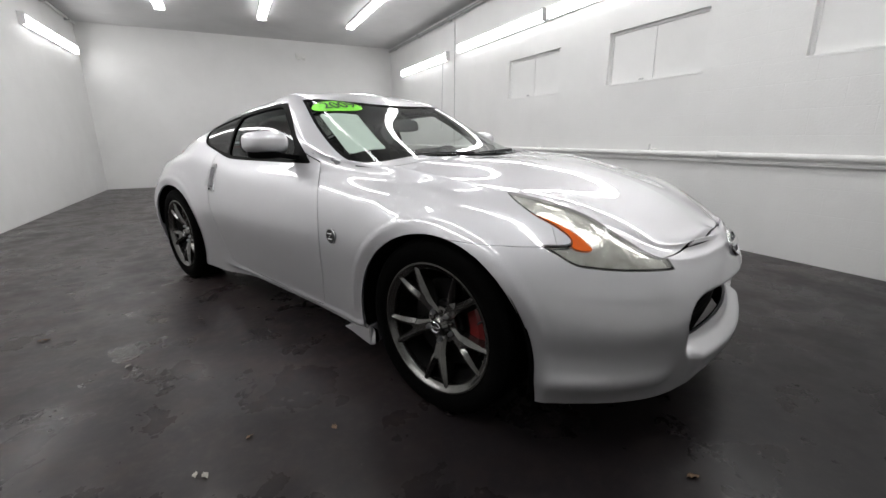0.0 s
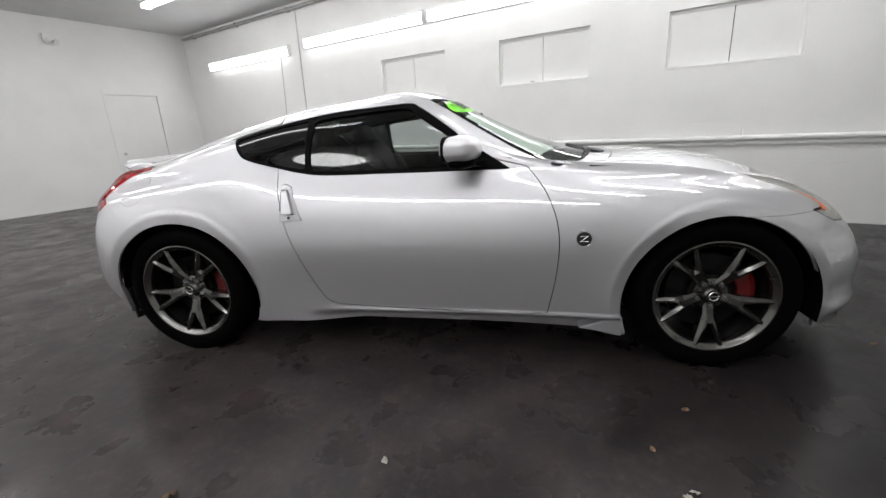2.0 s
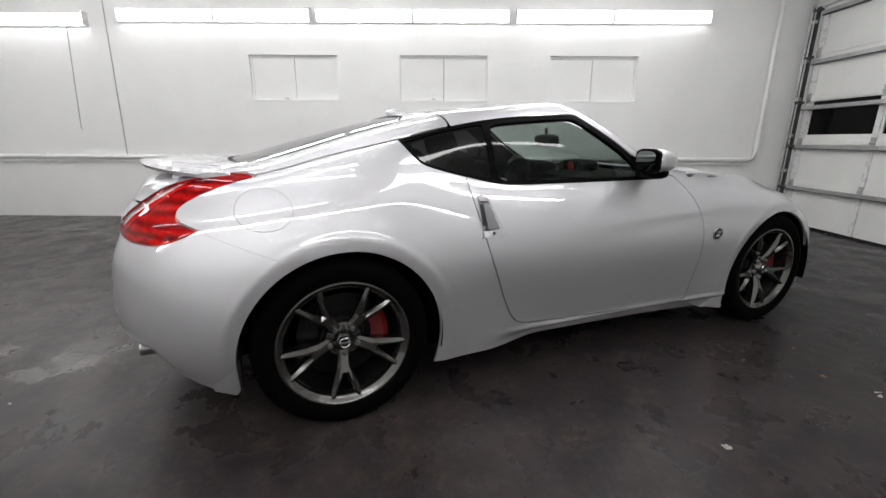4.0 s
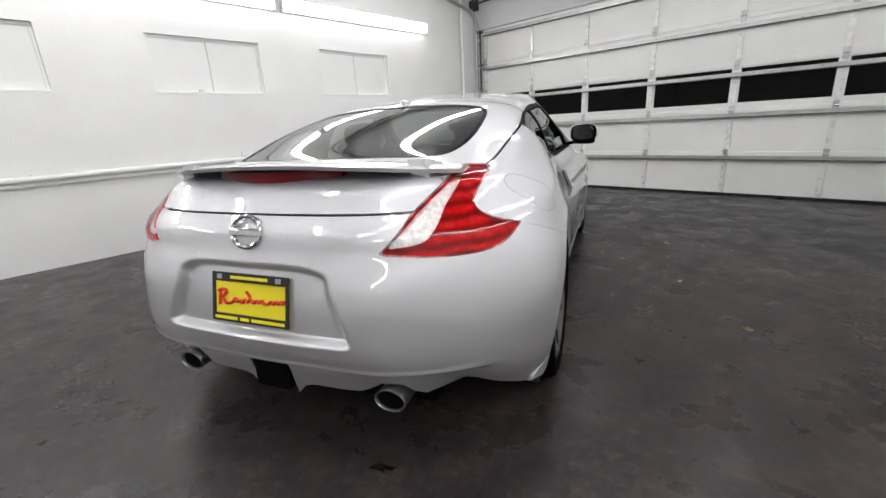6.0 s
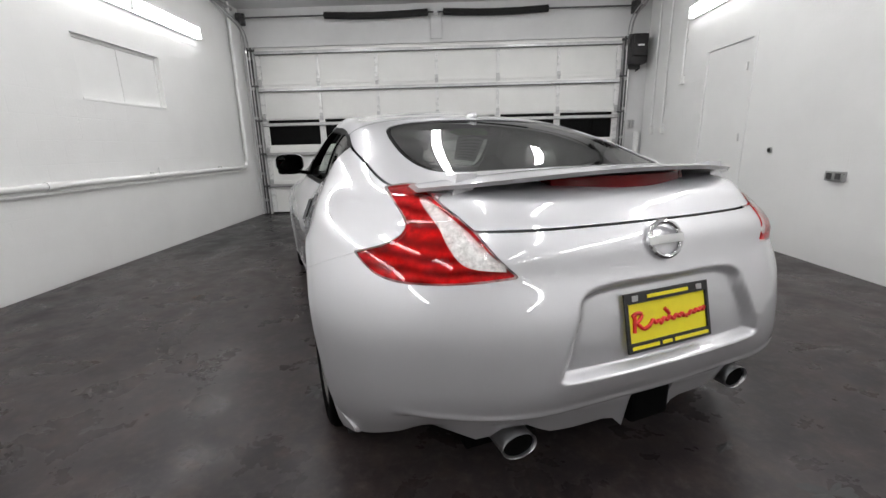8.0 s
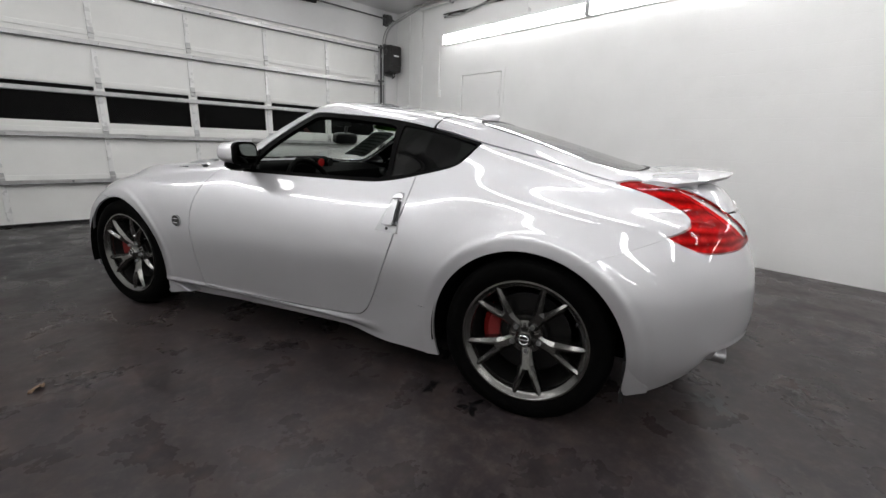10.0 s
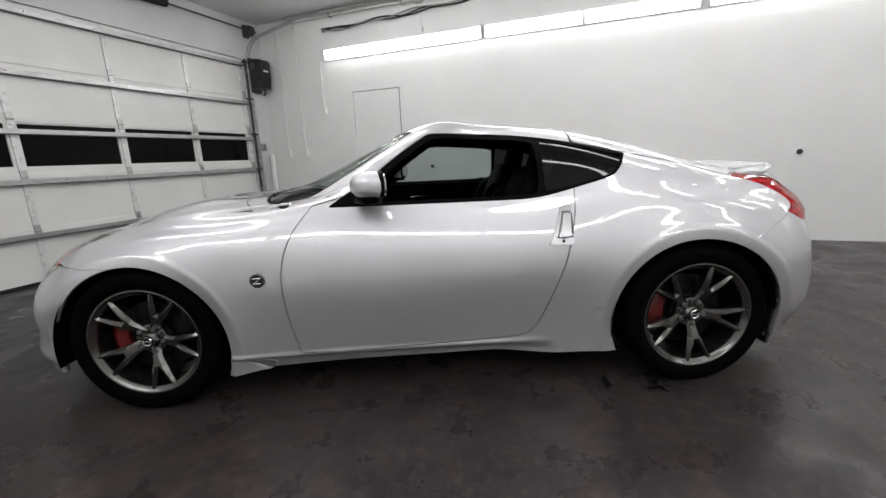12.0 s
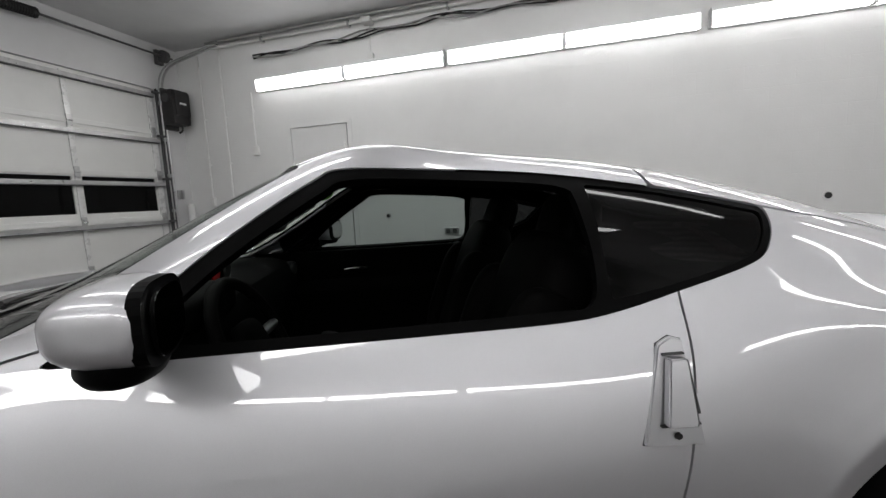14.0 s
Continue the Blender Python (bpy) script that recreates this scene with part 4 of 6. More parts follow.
HEADBUCKET = mat("headlamp_reflector", (0.90, 0.90, 0.85), 0.16, metal=0.75, noise_scale=14, tint=(0.42, 0.41, 0.37), amount=0.8, bump=1.0, bump_scale=26)
AMBER = mat("amber_reflector", (0.95, 0.16, 0.012), 0.35, coat=0.0, spec=0.2, noise_scale=90, tint=(0.6, 0.1, 0.01), amount=0.5)
STOPLAMP = mat("dark_red_stop_lamp", (0.14, 0.004, 0.006), 0.2, ior=1.25)
WINDSCREEN = thin_glass("windscreen_glass", (0.80, 0.86, 0.82))
DOORGLASS = thin_glass("tinted_door_glass", (0.40, 0.45, 0.43))
DARKGLASS = thin_glass("dark_tinted_glass", (0.03, 0.032, 0.032))
BACKGLASS = thin_glass("tinted_hatch_glass", (0.28, 0.30, 0.29), ior=1.75, falloff=3.4)
LEATHER = mat("black_leather", (0.003, 0.0029, 0.0029), 0.6, bump=0.3, bump_scale=150, noise_scale=20, tint=(0.005, 0.0048, 0.0045), amount=0.6, ior=1.12)
DASH = mat("dash_plastic", (0.003, 0.003, 0.003), 0.65, bump=0.3, bump_scale=200, ior=1.12)
CARPET = mat("black_carpet", (0.006, 0.006, 0.006), 0.95, bump=0.5, bump_scale=300, ior=1.12)
MIRRORGLASS = mat("mirror_glass", (0.5, 0.5, 0.5), 0.01, metal=1.0)
GRILLE = mat("black_mesh_plastic", (0.004, 0.004, 0.004), 0.55, ior=1.12)
YELLOW = mat("yellow_plate_sheet", (0.82, 0.72, 0.02), 0.4, noise_scale=30, tint=(0.72, 0.6, 0.02), amount=0.4)
REDINK = mat("red_ink", (0.62, 0.02, 0.015), 0.45)
GREENSTICKER = mat("lime_green_sticker", (0.20, 0.80, 0.02), 0.5, emit=None)
PAPER = mat("window_price_sheet", (0.72, 0.76, 0.73), 0.7, noise_scale=6, tint=(0.6, 0.66, 0.62), amount=0.5)
INK = mat("black_ink", (0.012, 0.012, 0.012), 0.6)
PAPERGREY = mat("printed_grey_text", (0.35, 0.38, 0.36), 0.7)

car = tagged(empty("car", CAR), "silver metallic two-door sports coupe with dark alloy wheels and red calipers", "car")
GAP = 0.0023

# relief of the rear bumper, sill and tail, before the panels are parted
X, Y, Z = BODY.P[:, 0].copy(), BODY.P[:, 1].copy(), BODY.P[:, 2].copy()
recess = loop([(-0.26, 0.705), (0, 0.717), (0.26, 0.705), (0.318, 0.627), (0.375, 0.485), (0.39, 0.42), (0, 0.41), (-0.39, 0.42), (-0.375, 0.485), (-0.318, 0.627)], 6)
rear = smooth01((-1.75 - Y) / 0.2)
sd = inside(X, Z, recess)
BODY.P[:, 1] += rear * 0.034 * smooth01(sd / 0.03 + 0.2) * smooth01((Z - 0.478) / 0.016)
BODY.P[:, 1] -= rear * 0.0015 * np.exp(-((Z - 0.482) / 0.012) ** 2) * smooth01((0.37 - X) / 0.03)
tail = smooth01((-1.1 - (Y + X)) / 0.2) * smooth01((-1.6 - Y) / 0.1)
BODY.P[:, 1] += tail * 0.030 * smooth01((0.386 - Z) / 0.022)
BODY.P[:, 1] -= tail * 0.006 * np.exp(-((Z - 0.390) / 0.010) ** 2)
mid = smooth01((Y + 0.66) / 0.35) * smooth01((0.92 - Y) / 0.05)
BODY.P[:, 0] -= mid * 0.07 * smooth01((0.236 - Z) / 0.045) * smooth01((X - 0.7) / 0.1)
BODY.P[:, 0] += mid * 0.007 * np.exp(-((Z - 0.243) / 0.009) ** 2) * smooth01((X - 0.7) / 0.1)
# mouth with a slanting surround, fuller lower lip and chin crease
NOSE = loop([(0, .52), (.20, .52), (.33, .521), (.41, .512), (.465, .485), (.497, .437), (.50, .372), (.465, .315), (.38, .292), (0, .275), (-.38, .292), (-.465, .315), (-.50, .372), (-.497, .437), (-.465, .485), (-.41, .512), (-.33, .521), (-.20, .52)], 6)
fore = smooth01((Y - 1.75) / 0.1)
BODY.P[:, 1] -= fore * 0.055 * smooth01(inside(X, Z, NOSE) / 0.045)
BODY.P[:, 1] += fore * 0.022 * smooth01((0.362 - Z) / 0.05) * smooth01((Z - 0.17) / 0.08) * smooth01((0.44 - X) / 0.05)
cheek = smooth01((Y - X - 0.78) / 0.15) * smooth01((X - 0.5) / 0.1)
BODY.P += BODY.N * (cheek * (0.015 * np.exp(-((Z - 0.275) / 0.034) ** 2) - 0.007 * np.exp(-((Z - 0.37) / 0.045) ** 2)))[:, None]
# normals follow the relief
fn = np.cross(BODY.P[BODY.F[:, 1]] - BODY.P[BODY.F[:, 0]], BODY.P[BODY.F[:, 2]] - BODY.P[BODY.F[:, 0]])
acc = np.zeros_like(BODY.P)
for k in range(3):
    np.add.at(acc, BODY.F[:, k], fn)
edge = (BODY.P[:, 0] < 1e-6)
acc[edge] *= (0, 1, 1)
ok = np.linalg.norm(acc, axis=1) > 1e-12
BODY.N[ok] = acc[ok] / np.linalg.norm(acc[ok], axis=1)[:, None]


def yz(sh):
    return sh.P[:, 1], sh.P[:, 2]


# outlines of the panels: (station, height), (half width, station) or (corner run, height)
DLO = loop([(.415, .905), (.146, .903), (-.218, .902), (-.47, .903), (-.586, .914), (-.715, .942), (-.885, .988), (-.942, 1.028), (-.99, 1.096),
            (-.752, 1.150), (-.495, 1.192), (-.233, 1.212), (-.07, 1.219), (-.022, 1.199), (.052, 1.153), (.151, 1.082), (.247, 1.007)], 8, (0, 8))
DOORWIN = loop([(.27, .925), (.10, .922), (-.25, .922), (-.46, .924), (-.545, .932), (-.565, 1.0), (-.555, 1.155), (-.48, 1.172), (-.233, 1.192), (-.085, 1.196), (-.035, 1.172), (.06, 1.11), (.16, 1.035), (.235, .965)], 8, (0, 6))
QUARTER = loop([(-.588, .936), (-.72, .958), (-.882, 1.0), (-.932, 1.036), (-.970, 1.088), (-.76, 1.138), (-.588, 1.165)], 8, (0, 4, 6))
DOOR = loop([(.483, .915), (.552, .824), (.595, .728), (.615, .63), (.616, .529), (.602, .399), (.574, .252), (.40, .246), (.157, .250), (-.096, .256), (-.349, .266),
             (-.462, .276), (-.513, .307), (-.559, .387), (-.613, .518), (-.655, .633), (-.684, .744), (-.708, .85), (-.722, .96), (-.5, .97), (.2, .97), (.40, .935)], 8, (0, 6, 18, 21))
SCREEN = loop([(0, 0.86), (0.3, 0.83), (0.565, 0.765), (0.68, 0.645), (0.7, 0.53), (0.658, 0.275), (0.572, 0.02), (0.4, 0.092), (0.2, 0.128), (0, 0.138), (-0.2, 0.128), (-0.4, 0.092), (-0.572, 0.02), (-0.658, 0.275), (-0.7, 0.53), (-0.68, 0.645), (-0.565, 0.765), (-0.3, 0.83)], 8, (6, 12))
COWL = loop([(0, .945), (.25, .915), (.38, .872), (.43, .81), (.35, .775), (0, .82), (-.35, .775), (-.43, .81), (-.38, .872), (-.25, .915)], 8)
HOOD = loop([(0, 0.965), (0.3, 0.94), (0.56, 0.862), (0.705, 0.7), (0.778, 0.575), (0.785, 0.62), (0.752, 0.8), (0.722, 0.95), (0.69, 1.19), (0.66, 1.35), (0.638, 1.44), (0.612, 1.53), (0.588, 1.625), (0.56, 1.715), (0.542, 1.8), (0.512, 1.885), (0.475, 1.922), (0.36, 1.942), (0.245, 1.967), (0.12, 1.981), (0, 1.985), (-0.12, 1.981), (-0.245, 1.967), (-0.36, 1.942), (-0.475, 1.922), (-0.512, 1.885), (-0.542, 1.8), (-0.56, 1.715), (-0.588, 1.625), (-0.612, 1.53), (-0.638, 1.44), (-0.66, 1.35), (-0.69, 1.19), (-0.722, 0.95), (-0.752, 0.8), (-0.785, 0.62), (-0.778, 0.575), (-0.705, 0.7), (-0.56, 0.862), (-0.3, 0.94)], 8, (4, 16, 24, 36))
BACKLIGHT = loop([(0, -0.868), (0.25, -0.87), (0.42, -0.885), (0.51, -0.96), (0.548, -1.25), (0.525, -1.48), (0.45, -1.6), (0.25, -1.65), (0, -1.668), (-0.25, -1.65), (-0.45, -1.6), (-0.525, -1.48), (-0.548, -1.25), (-0.51, -0.96), (-0.42, -0.885), (-0.25, -0.87)], 8)
TAIL = loop([(-0.862, 0.961), (-0.975, 0.97), (-1.07, 0.965), (-1.22, 0.936), (-1.407, 0.862), (-1.575, 0.758), (-1.417, 0.746), (-1.275, 0.741), (-1.134, 0.742), (-1.028, 0.757), (-0.907, 0.796), (-1.07, 0.831), (-1.102, 0.872), (-0.991, 0.924)], 8, (0, 5, 10))
TAILCLEAR = loop([(-1.12, 0.944), (-1.22, 0.926), (-1.407, 0.852), (-1.535, 0.780), (-1.50, 0.775), (-1.40, 0.785), (-1.33, 0.822), (-1.264, 0.866), (-1.188, 0.908)], 8)
HEAD = loop([(.785, .868), (.836, .868), (.969, .85), (1.098, .81), (1.231, .765), (1.36, .71), (1.445, .66), (1.50, .60), (1.36, .609), (1.20, .62), (1.065, .632), (.992, .642), (.915, .672), (.852, .696), (.98, .695), (.996, .712), (.94, .744), (.86, .775), (.787, .822)], 8, (0, 7, 13))
AMBERBAR = loop([(.845, .782), (.925, .764), (.985, .744), (1.05, .714), (1.09, .68), (1.02, .683), (.988, .70), (.992, .714), (.945, .742)], 6)
GRILLE_CUT = loop([(0, .489), (.23, .485), (.336, .479), (.405, .468), (.44, .437), (.449, .402), (.425, .366), (.36, .352), (0, .352), (-.36, .352), (-.425, .366), (-.449, .402), (-.44, .437), (-.405, .468), (-.336, .479), (-.23, .485)], 8)

rest = BODY
for wy, wz, wr in ARCHES:
    out = (rest.P[:, 1] - wy) * np.sign(wy) > 0
    d = np.hypot(rest.P[:, 1] - wy, np.where(out, np.maximum(rest.P[:, 2] - wz, 0.6 * np.minimum(rest.P[:, 2] - wz, 0) * (wy < 0)), rest.P[:, 2] - wz)) - wr - 0.010 * (out & (wy > 0) & (rest.P[:, 2] < wz + 0.15))
    rest = rest.only(np.where(rest.P[:, 0] > 0.55, d, 1.0))
inner_shell = rest


def take(sh, field, gap=GAP):
    """Parts sh at field = 0 with a gap: what lies outside, and the panel within."""
    within = sh.only(field(sh) - gap)
    outside = sh.only(-field(sh) - gap)
    return outside, within


def only_where(f, cond, off=-1.0):
    return np.where(cond, f, off)


def side_field(poly, v0=0.0, v1=2.0):
    return lambda sh: only_where(inside(*yz(sh), poly), (sh.Q[:, 1] > v0) & (sh.Q[:, 1] < v1) & (sh.P[:, 0] > 0.45))


def top_field(poly, y0=-3, y1=3, zmin=0.55):
    return lambda sh: only_where(inside(sh.P[:, 0], sh.P[:, 1], poly), (sh.P[:, 1] > y0) & (sh.P[:, 1] < y1) & (sh.P[:, 2] > zmin) & (sh.Q[:, 1] > 0.60))


tail_field = lambda sh: only_where(inside(sh.P[:, 1] + sh.P[:, 0], sh.P[:, 2], TAIL), (sh.P[:, 1] < -1.4))
head_field = lambda sh: only_where(inside(sh.P[:, 1] - sh.P[:, 0], sh.P[:, 2], HEAD), (sh.P[:, 1] > 1.2))

rest, dlo = take(rest, side_field(DLO, 0.60, 1.1), 0.0)
rest, screen = take(rest, top_field(SCREEN, -.1, 1.0, .85), 0.0)
rest, cowl = take(rest, top_field(COWL, .4, 1.05, .8), 0.0)
rest, hood = take(rest, top_field(HOOD, .5, 2.05, .55))
rest, backlight = take(rest, top_field(BACKLIGHT, -1.8, -.8, .9), 0.0)
rest, tlamp = take(rest, tail_field, 0.0028)
rest, hlamp = take(rest, head_field, 0.0015)
rest, door = take(rest, side_field(DOOR, 0, .9))
rest, grille = take(rest, lambda sh: only_where(inside(sh.P[:, 0], sh.P[:, 2], GRILLE_CUT), sh.P[:, 1] > 1.9), 0.0)


def front_bumper_field(sh):
    x, y, z = sh.P.T
    return only_where(np.maximum(0.690 - z, (y - x) - 0.93), y > 1.3)


def rear_bumper_field(sh):
    x, y, z = sh.P.T
    return only_where(np.minimum(3.0 * (0.691 + 0.39 * (-1.461 - y) - z), 0.868 - z), y < -1.35)


def hatch_field(sh):
    x, y, z = sh.P.T
    f = np.maximum((sh.Q[:, 1] - 0.884) * 0.6, -1.22 - (y + x))
    return only_where(np.minimum(f, -0.765 - y + 0.02 * (x / 0.6) ** 2), y < -0.5)


rest, front_bumper = take(rest, front_bumper_field, 0.0008)
rest, rear_bumper = take(rest, rear_bumper_field, 0.0010)
rear_bumper = rear_bumper.only(np.where((rear_bumper.P[:, 2] > 0.8) & (rear_bumper.P[:, 0] < 0.56) & (rear_bumper.P[:, 1] < -1.8), 0.8625 - rear_bumper.P[:, 2], 1.0))
rest, hatch = take(rest, hatch_field, 0.0045)
roof_f = lambda sh: only_where((sh.Q[:, 1] - 0.884) * 0.6, (sh.P[:, 1] < 0.16) & (sh.P[:, 1] > -0.80))
rest, roof = take(rest, roof_f, 0.0)
front_wing, rear_wing = take(rest, lambda sh: -0.1 - sh.P[:, 1], 0.0)

hood.part("hood", PAINT, car, (0,), "silver hood with raised middle", thick=0.012)
roof.part("roof_panel", PAINT, car, (0,), thick=0.0)
hatch.part("rear_hatch", PAINT, car, (0,), "silver fastback hatch", thick=0.012)
front_bumper.part("front_bumper", PAINT, car, (0,), thick=0.012)
rear_bumper.part("rear_bumper", PAINT, car, (0,), "silver rear bumper with a plate recess", thick=0.012)
front_wing.part("front_wing", PAINT, car, (1, -1), thick=0.014)
doors = door.part("car_door", PAINT, car, (1, -1), thick=0.012)
# fuel flap on one flank only
flap_f = lambda sh: only_where(1 - np.hypot((sh.P[:, 1] + 1.515) / 0.094, (sh.P[:, 2] - 0.857) / 0.066), sh.P[:, 1] < -1.2) * 0.08
quarter, flap = take(rear_wing, flap_f, 0.0007)
seam_f = lambda sh: only_where(0.0014 - np.abs(sh.P[:, 2] - 0.393), (sh.P[:, 1] > -0.98) & (sh.P[:, 1] < -0.57))
quarter, _seam = take(quarter, seam_f, 0.0)
rear_wing, _seam = take(rear_wing, seam_f, 0.0)
quarter.part("rear_wing", PAINT, car, (1,), thick=0.014)
rear_wing.part("rear_wing", PAINT, car, (-1,), thick=0.014)
flap.part("fuel_flap", PAINT, car, (1,), thick=0.006)

# glazing and black trim of the side windows
trim, pane = take(dlo, side_field(DOORWIN, 0.5, 1.2), 0.0)
trim, qpane = take(trim, side_field(QUARTER, 0.5, 1.2), 0.0)
trim.moved(-0.004).part("window_surround", TRIM, car, (1, -1), "black window surround", thick=0.02)
pane.moved(-0.012).part("door_window", DOORGLASS, car, (1,), "tinted door glass, wound up")
qpane.moved(-0.008).part("quarter_window", DARKGLASS, car, (1, -1), "dark tinted quarter glass")
seal, glass = take(screen, lambda sh: inside(sh.P[:, 0], sh.P[:, 1], SCREEN) - 0.016, 0.0)
seal.moved(-0.004).part("windscreen_seal", TRIM, car, (0,))
glass.moved(-0.006).part("windscreen", WINDSCREEN, car, (0,), "clear windscreen")
cowl.moved(-0.03).part("cowl_panel", TRIM, car, (0,), "black cowl panel")
seal, glass = take(backlight, lambda sh: inside(sh.P[:, 0], sh.P[:, 1], BACKLIGHT) - 0.018, 0.0)
seal.moved(-0.003).part("hatch_glass_seal", TRIM, car, (0,))
glass.moved(-0.005).part("hatch_glass", BACKGLASS, car, (0,), "tinted hatch glass")

# tail lamps: red and clear lens over bright reflectors
run = lambda sh: (sh.P[:, 1] + sh.P[:, 0], sh.P[:, 2])


def bulged(sh, d):
    """The lamp skin swollen a little towards its middle, moved by d."""
    return Shell(sh.P + sh.N * (d + 0.012 * smooth01(tail_field(sh) / 0.04))[:, None], sh.N, sh.Q, sh.F)


wide_tail = inner_shell.only(only_where(inside(*run(inner_shell), TAIL) + 0.022, inner_shell.P[:, 1] < -1.4))
red, clear = take(tlamp, lambda sh: inside(*run(sh), TAILCLEAR), 0.0)
inner_r, inner_c = take(wide_tail, lambda sh: inside(*run(sh), TAILCLEAR), 0.0)
for s in (1, -1):
    lamp = bulged(red, 0.002).part("tail_lamp", REDLENS, car, (s,), "red arrow-shaped tail lamp with a clear lens", thick=0.008)[0]
    bulged(clear, 0.0025).part("reversing_lens", CLEARLENS, lamp, (s,), "clear lens")
    bulged(inner_r, -0.014).part("red_reflector", REDBUCKET, lamp, (s,))
    bulged(inner_c, -0.012).part("silver_reflector", SILVERBUCKET, lamp, (s,))
# headlamps: clear cover, reflector, amber bar, projector
frun = lambda sh: (sh.P[:, 1] - sh.P[:, 0], sh.P[:, 2])
wide_head = inner_shell.only(only_where(inside(*frun(inner_shell), HEAD) + 0.030, inner_shell.P[:, 1] > 1.15))
for s in (1, -1):
    lamp = hlamp.moved(0.001).part("headlamp", CLEARLENS, car, (s,), "clear arrow-shaped headlamp with an amber bar", thick=0.02)[0]
    wide_head.moved(-0.009).part("reflector", HEADBUCKET, lamp, (s,))
    take(hlamp, lambda sh: inside(*frun(sh), AMBERBAR), 0.0)[1].moved(-0.004).part("amber_bar", AMBER, lamp, (s,), "amber turn signal bar")
    edge_f = lambda sh: inside(*frun(sh), HEAD) - 0.006
    take(hlamp, edge_f, 0.0)[0].moved(-0.002).part("bezel", TRIM, lamp, (s,))
    pj = bmesh.new()
    bmesh.ops.create_uvsphere(pj, u_segments=20, v_segments=12, radius=0.030)
    bmesh.ops.transform(pj, matrix=pose(s * 0.58, 1.665, 0.69), verts=pj.verts[:])
    part("projector", pj, CHROME, lamp, smooth=60)

# grille mesh behind the mouth
grille.moved(-0.05).part("grille", GRILLE, car, (0,), "black mesh grille")
for i in range(6):
    z = 0.372 + i * 0.02
    strip = grille.only(0.005 - np.abs(grille.P[:, 2] - z))
    if len(strip.F):
        strip.moved(-0.042).part("grille_bar", GRILLE, car, (0,), thick=0.008)

# dark lining behind the panel gaps, with the window openings cut out
lin = inner_shell
lin = lin.only(-side_field(DLO, 0.60, 1.1)(lin) - 0.004)
lin = lin.only(-top_field(SCREEN, -.1, 1.0, .85)(lin) - 0.004)
lin = lin.only(-top_field(BACKLIGHT, -1.8, -.8, .9)(lin) - 0.004)
lin = lin.only(-only_where(inside(lin.P[:, 0], lin.P[:, 2], GRILLE_CUT), lin.P[:, 1] > 1.9) + 0.0)
lin = lin.only(-only_where(inside(*run(lin), TAIL) + 0.022, lin.P[:, 1] < -1.4))
lin = lin.only(-only_where(inside(*frun(lin), HEAD) + 0.030, lin.P[:, 1] > 1.15))
lin = lin.only(np.where((lin.P[:, 1] > 0.42) & (lin.P[:, 1] < 0.75) & (lin.P[:, 2] > 0.86), -1.0, 1.0))
lin.moved(-0.018).part("inner_lining", INNER, car, (0,))

# wheel arch liners and underside
for wy, wz, wr in ARCHES:
    for s in (1, -1):
        b = bmesh.new()
        n = 40
        R1 = wr + 0.006
        arc = [(-0.18 + (math.pi + 0.36) * i / n) for i in range(n + 1)]
        outer = [b.verts.new((s * 0.905 if abs(math.sin(a)) < 2 else 0, wy + R1 * math.cos(a), wz + R1 * math.sin(a))) for a in arc]
        inn = [b.verts.new((s * 0.55, wy + R1 * math.cos(a), wz + R1 * math.sin(a))) for a in arc]
        for i in range(n):
            b.faces.new((outer[i], outer[i + 1], inn[i + 1], inn[i]))
        c = b.verts.new((s * 0.55, wy, wz))
        for i in range(n):
            b.faces.new((inn[i], inn[i + 1], c))
        for v0 in outer:
            v0.co.x = s * (0.885 if wy > 0 else 0.90)
        bmesh.ops.recalc_face_normals(b, faces=b.faces[:])
        part("wheel_arch_liner", b, INNER, car)
part("underbody", boxes((-0.72, 0.72, -0.86, 0.86, 0.165, 0.22), (-0.56, 0.56, -1.92, -0.86, 0.19, 0.24), (-0.56, 0.56, 0.86, 1.95, 0.17, 0.24), bevel=0.01), INNER, car)
part("diffuser", boxes((-0.40, 0.40, -1.97, -1.78, 0.25, 0.37), bevel=0.03), GRILLE, car, "black rear diffuser")


# ---- wheels ----
def lathe(profile, seg=64, close=True):
    """Turns a profile of (radius, axial) round the x axis."""
    b = bmesh.new()
    rings = []
    for r, x in profile:
        rings.append([b.verts.new((x, r * math.cos(2 * math.pi * k / seg), r * math.sin(2 * math.pi * k / seg))) for k in range(seg)])
    pairs = list(zip(rings, rings[1:])) + ([(rings[-1], rings[0])] if close else [])
    for A, B in pairs:
        for k in range(seg):
            b.faces.new((A[k], A[(k + 1) % seg], B[(k + 1) % seg], B[k]))
    bmesh.ops.recalc_face_normals(b, faces=b.faces[:])
    return b


def mesh_of(bm, material, smooth=35):
    me = bpy.data.meshes.new("wheel_piece")
    bm.to_mesh(me)
    bm.free()
    me.shade_smooth()
    me.set_sharp_from_angle(angle=radians(smooth))
    me.materials.append(material)
    return me


def tyre_mesh(half, R):
    rim = 0.247
    prof = [(rim, half * 0.86), (rim + 0.012, half * 0.95), (rim + 0.035, half * 1.02), (R - 0.040, half * 1.03), (R - 0.018, half * 0.98), (R - 0.006, half * 0.88), (R, half * 0.72)]
    for g in (0.62, 0.2):
        prof += [(R, half * (g + 0.04)), (R - 0.007, half * (g + 0.03)), (R - 0.007, half * (g - 0.03)), (R, half * (g - 0.04))]
    full = prof + [(r, -a) for r, a in reversed(prof)]
    return mesh_of(lathe(full, 72, False), RUBBER)


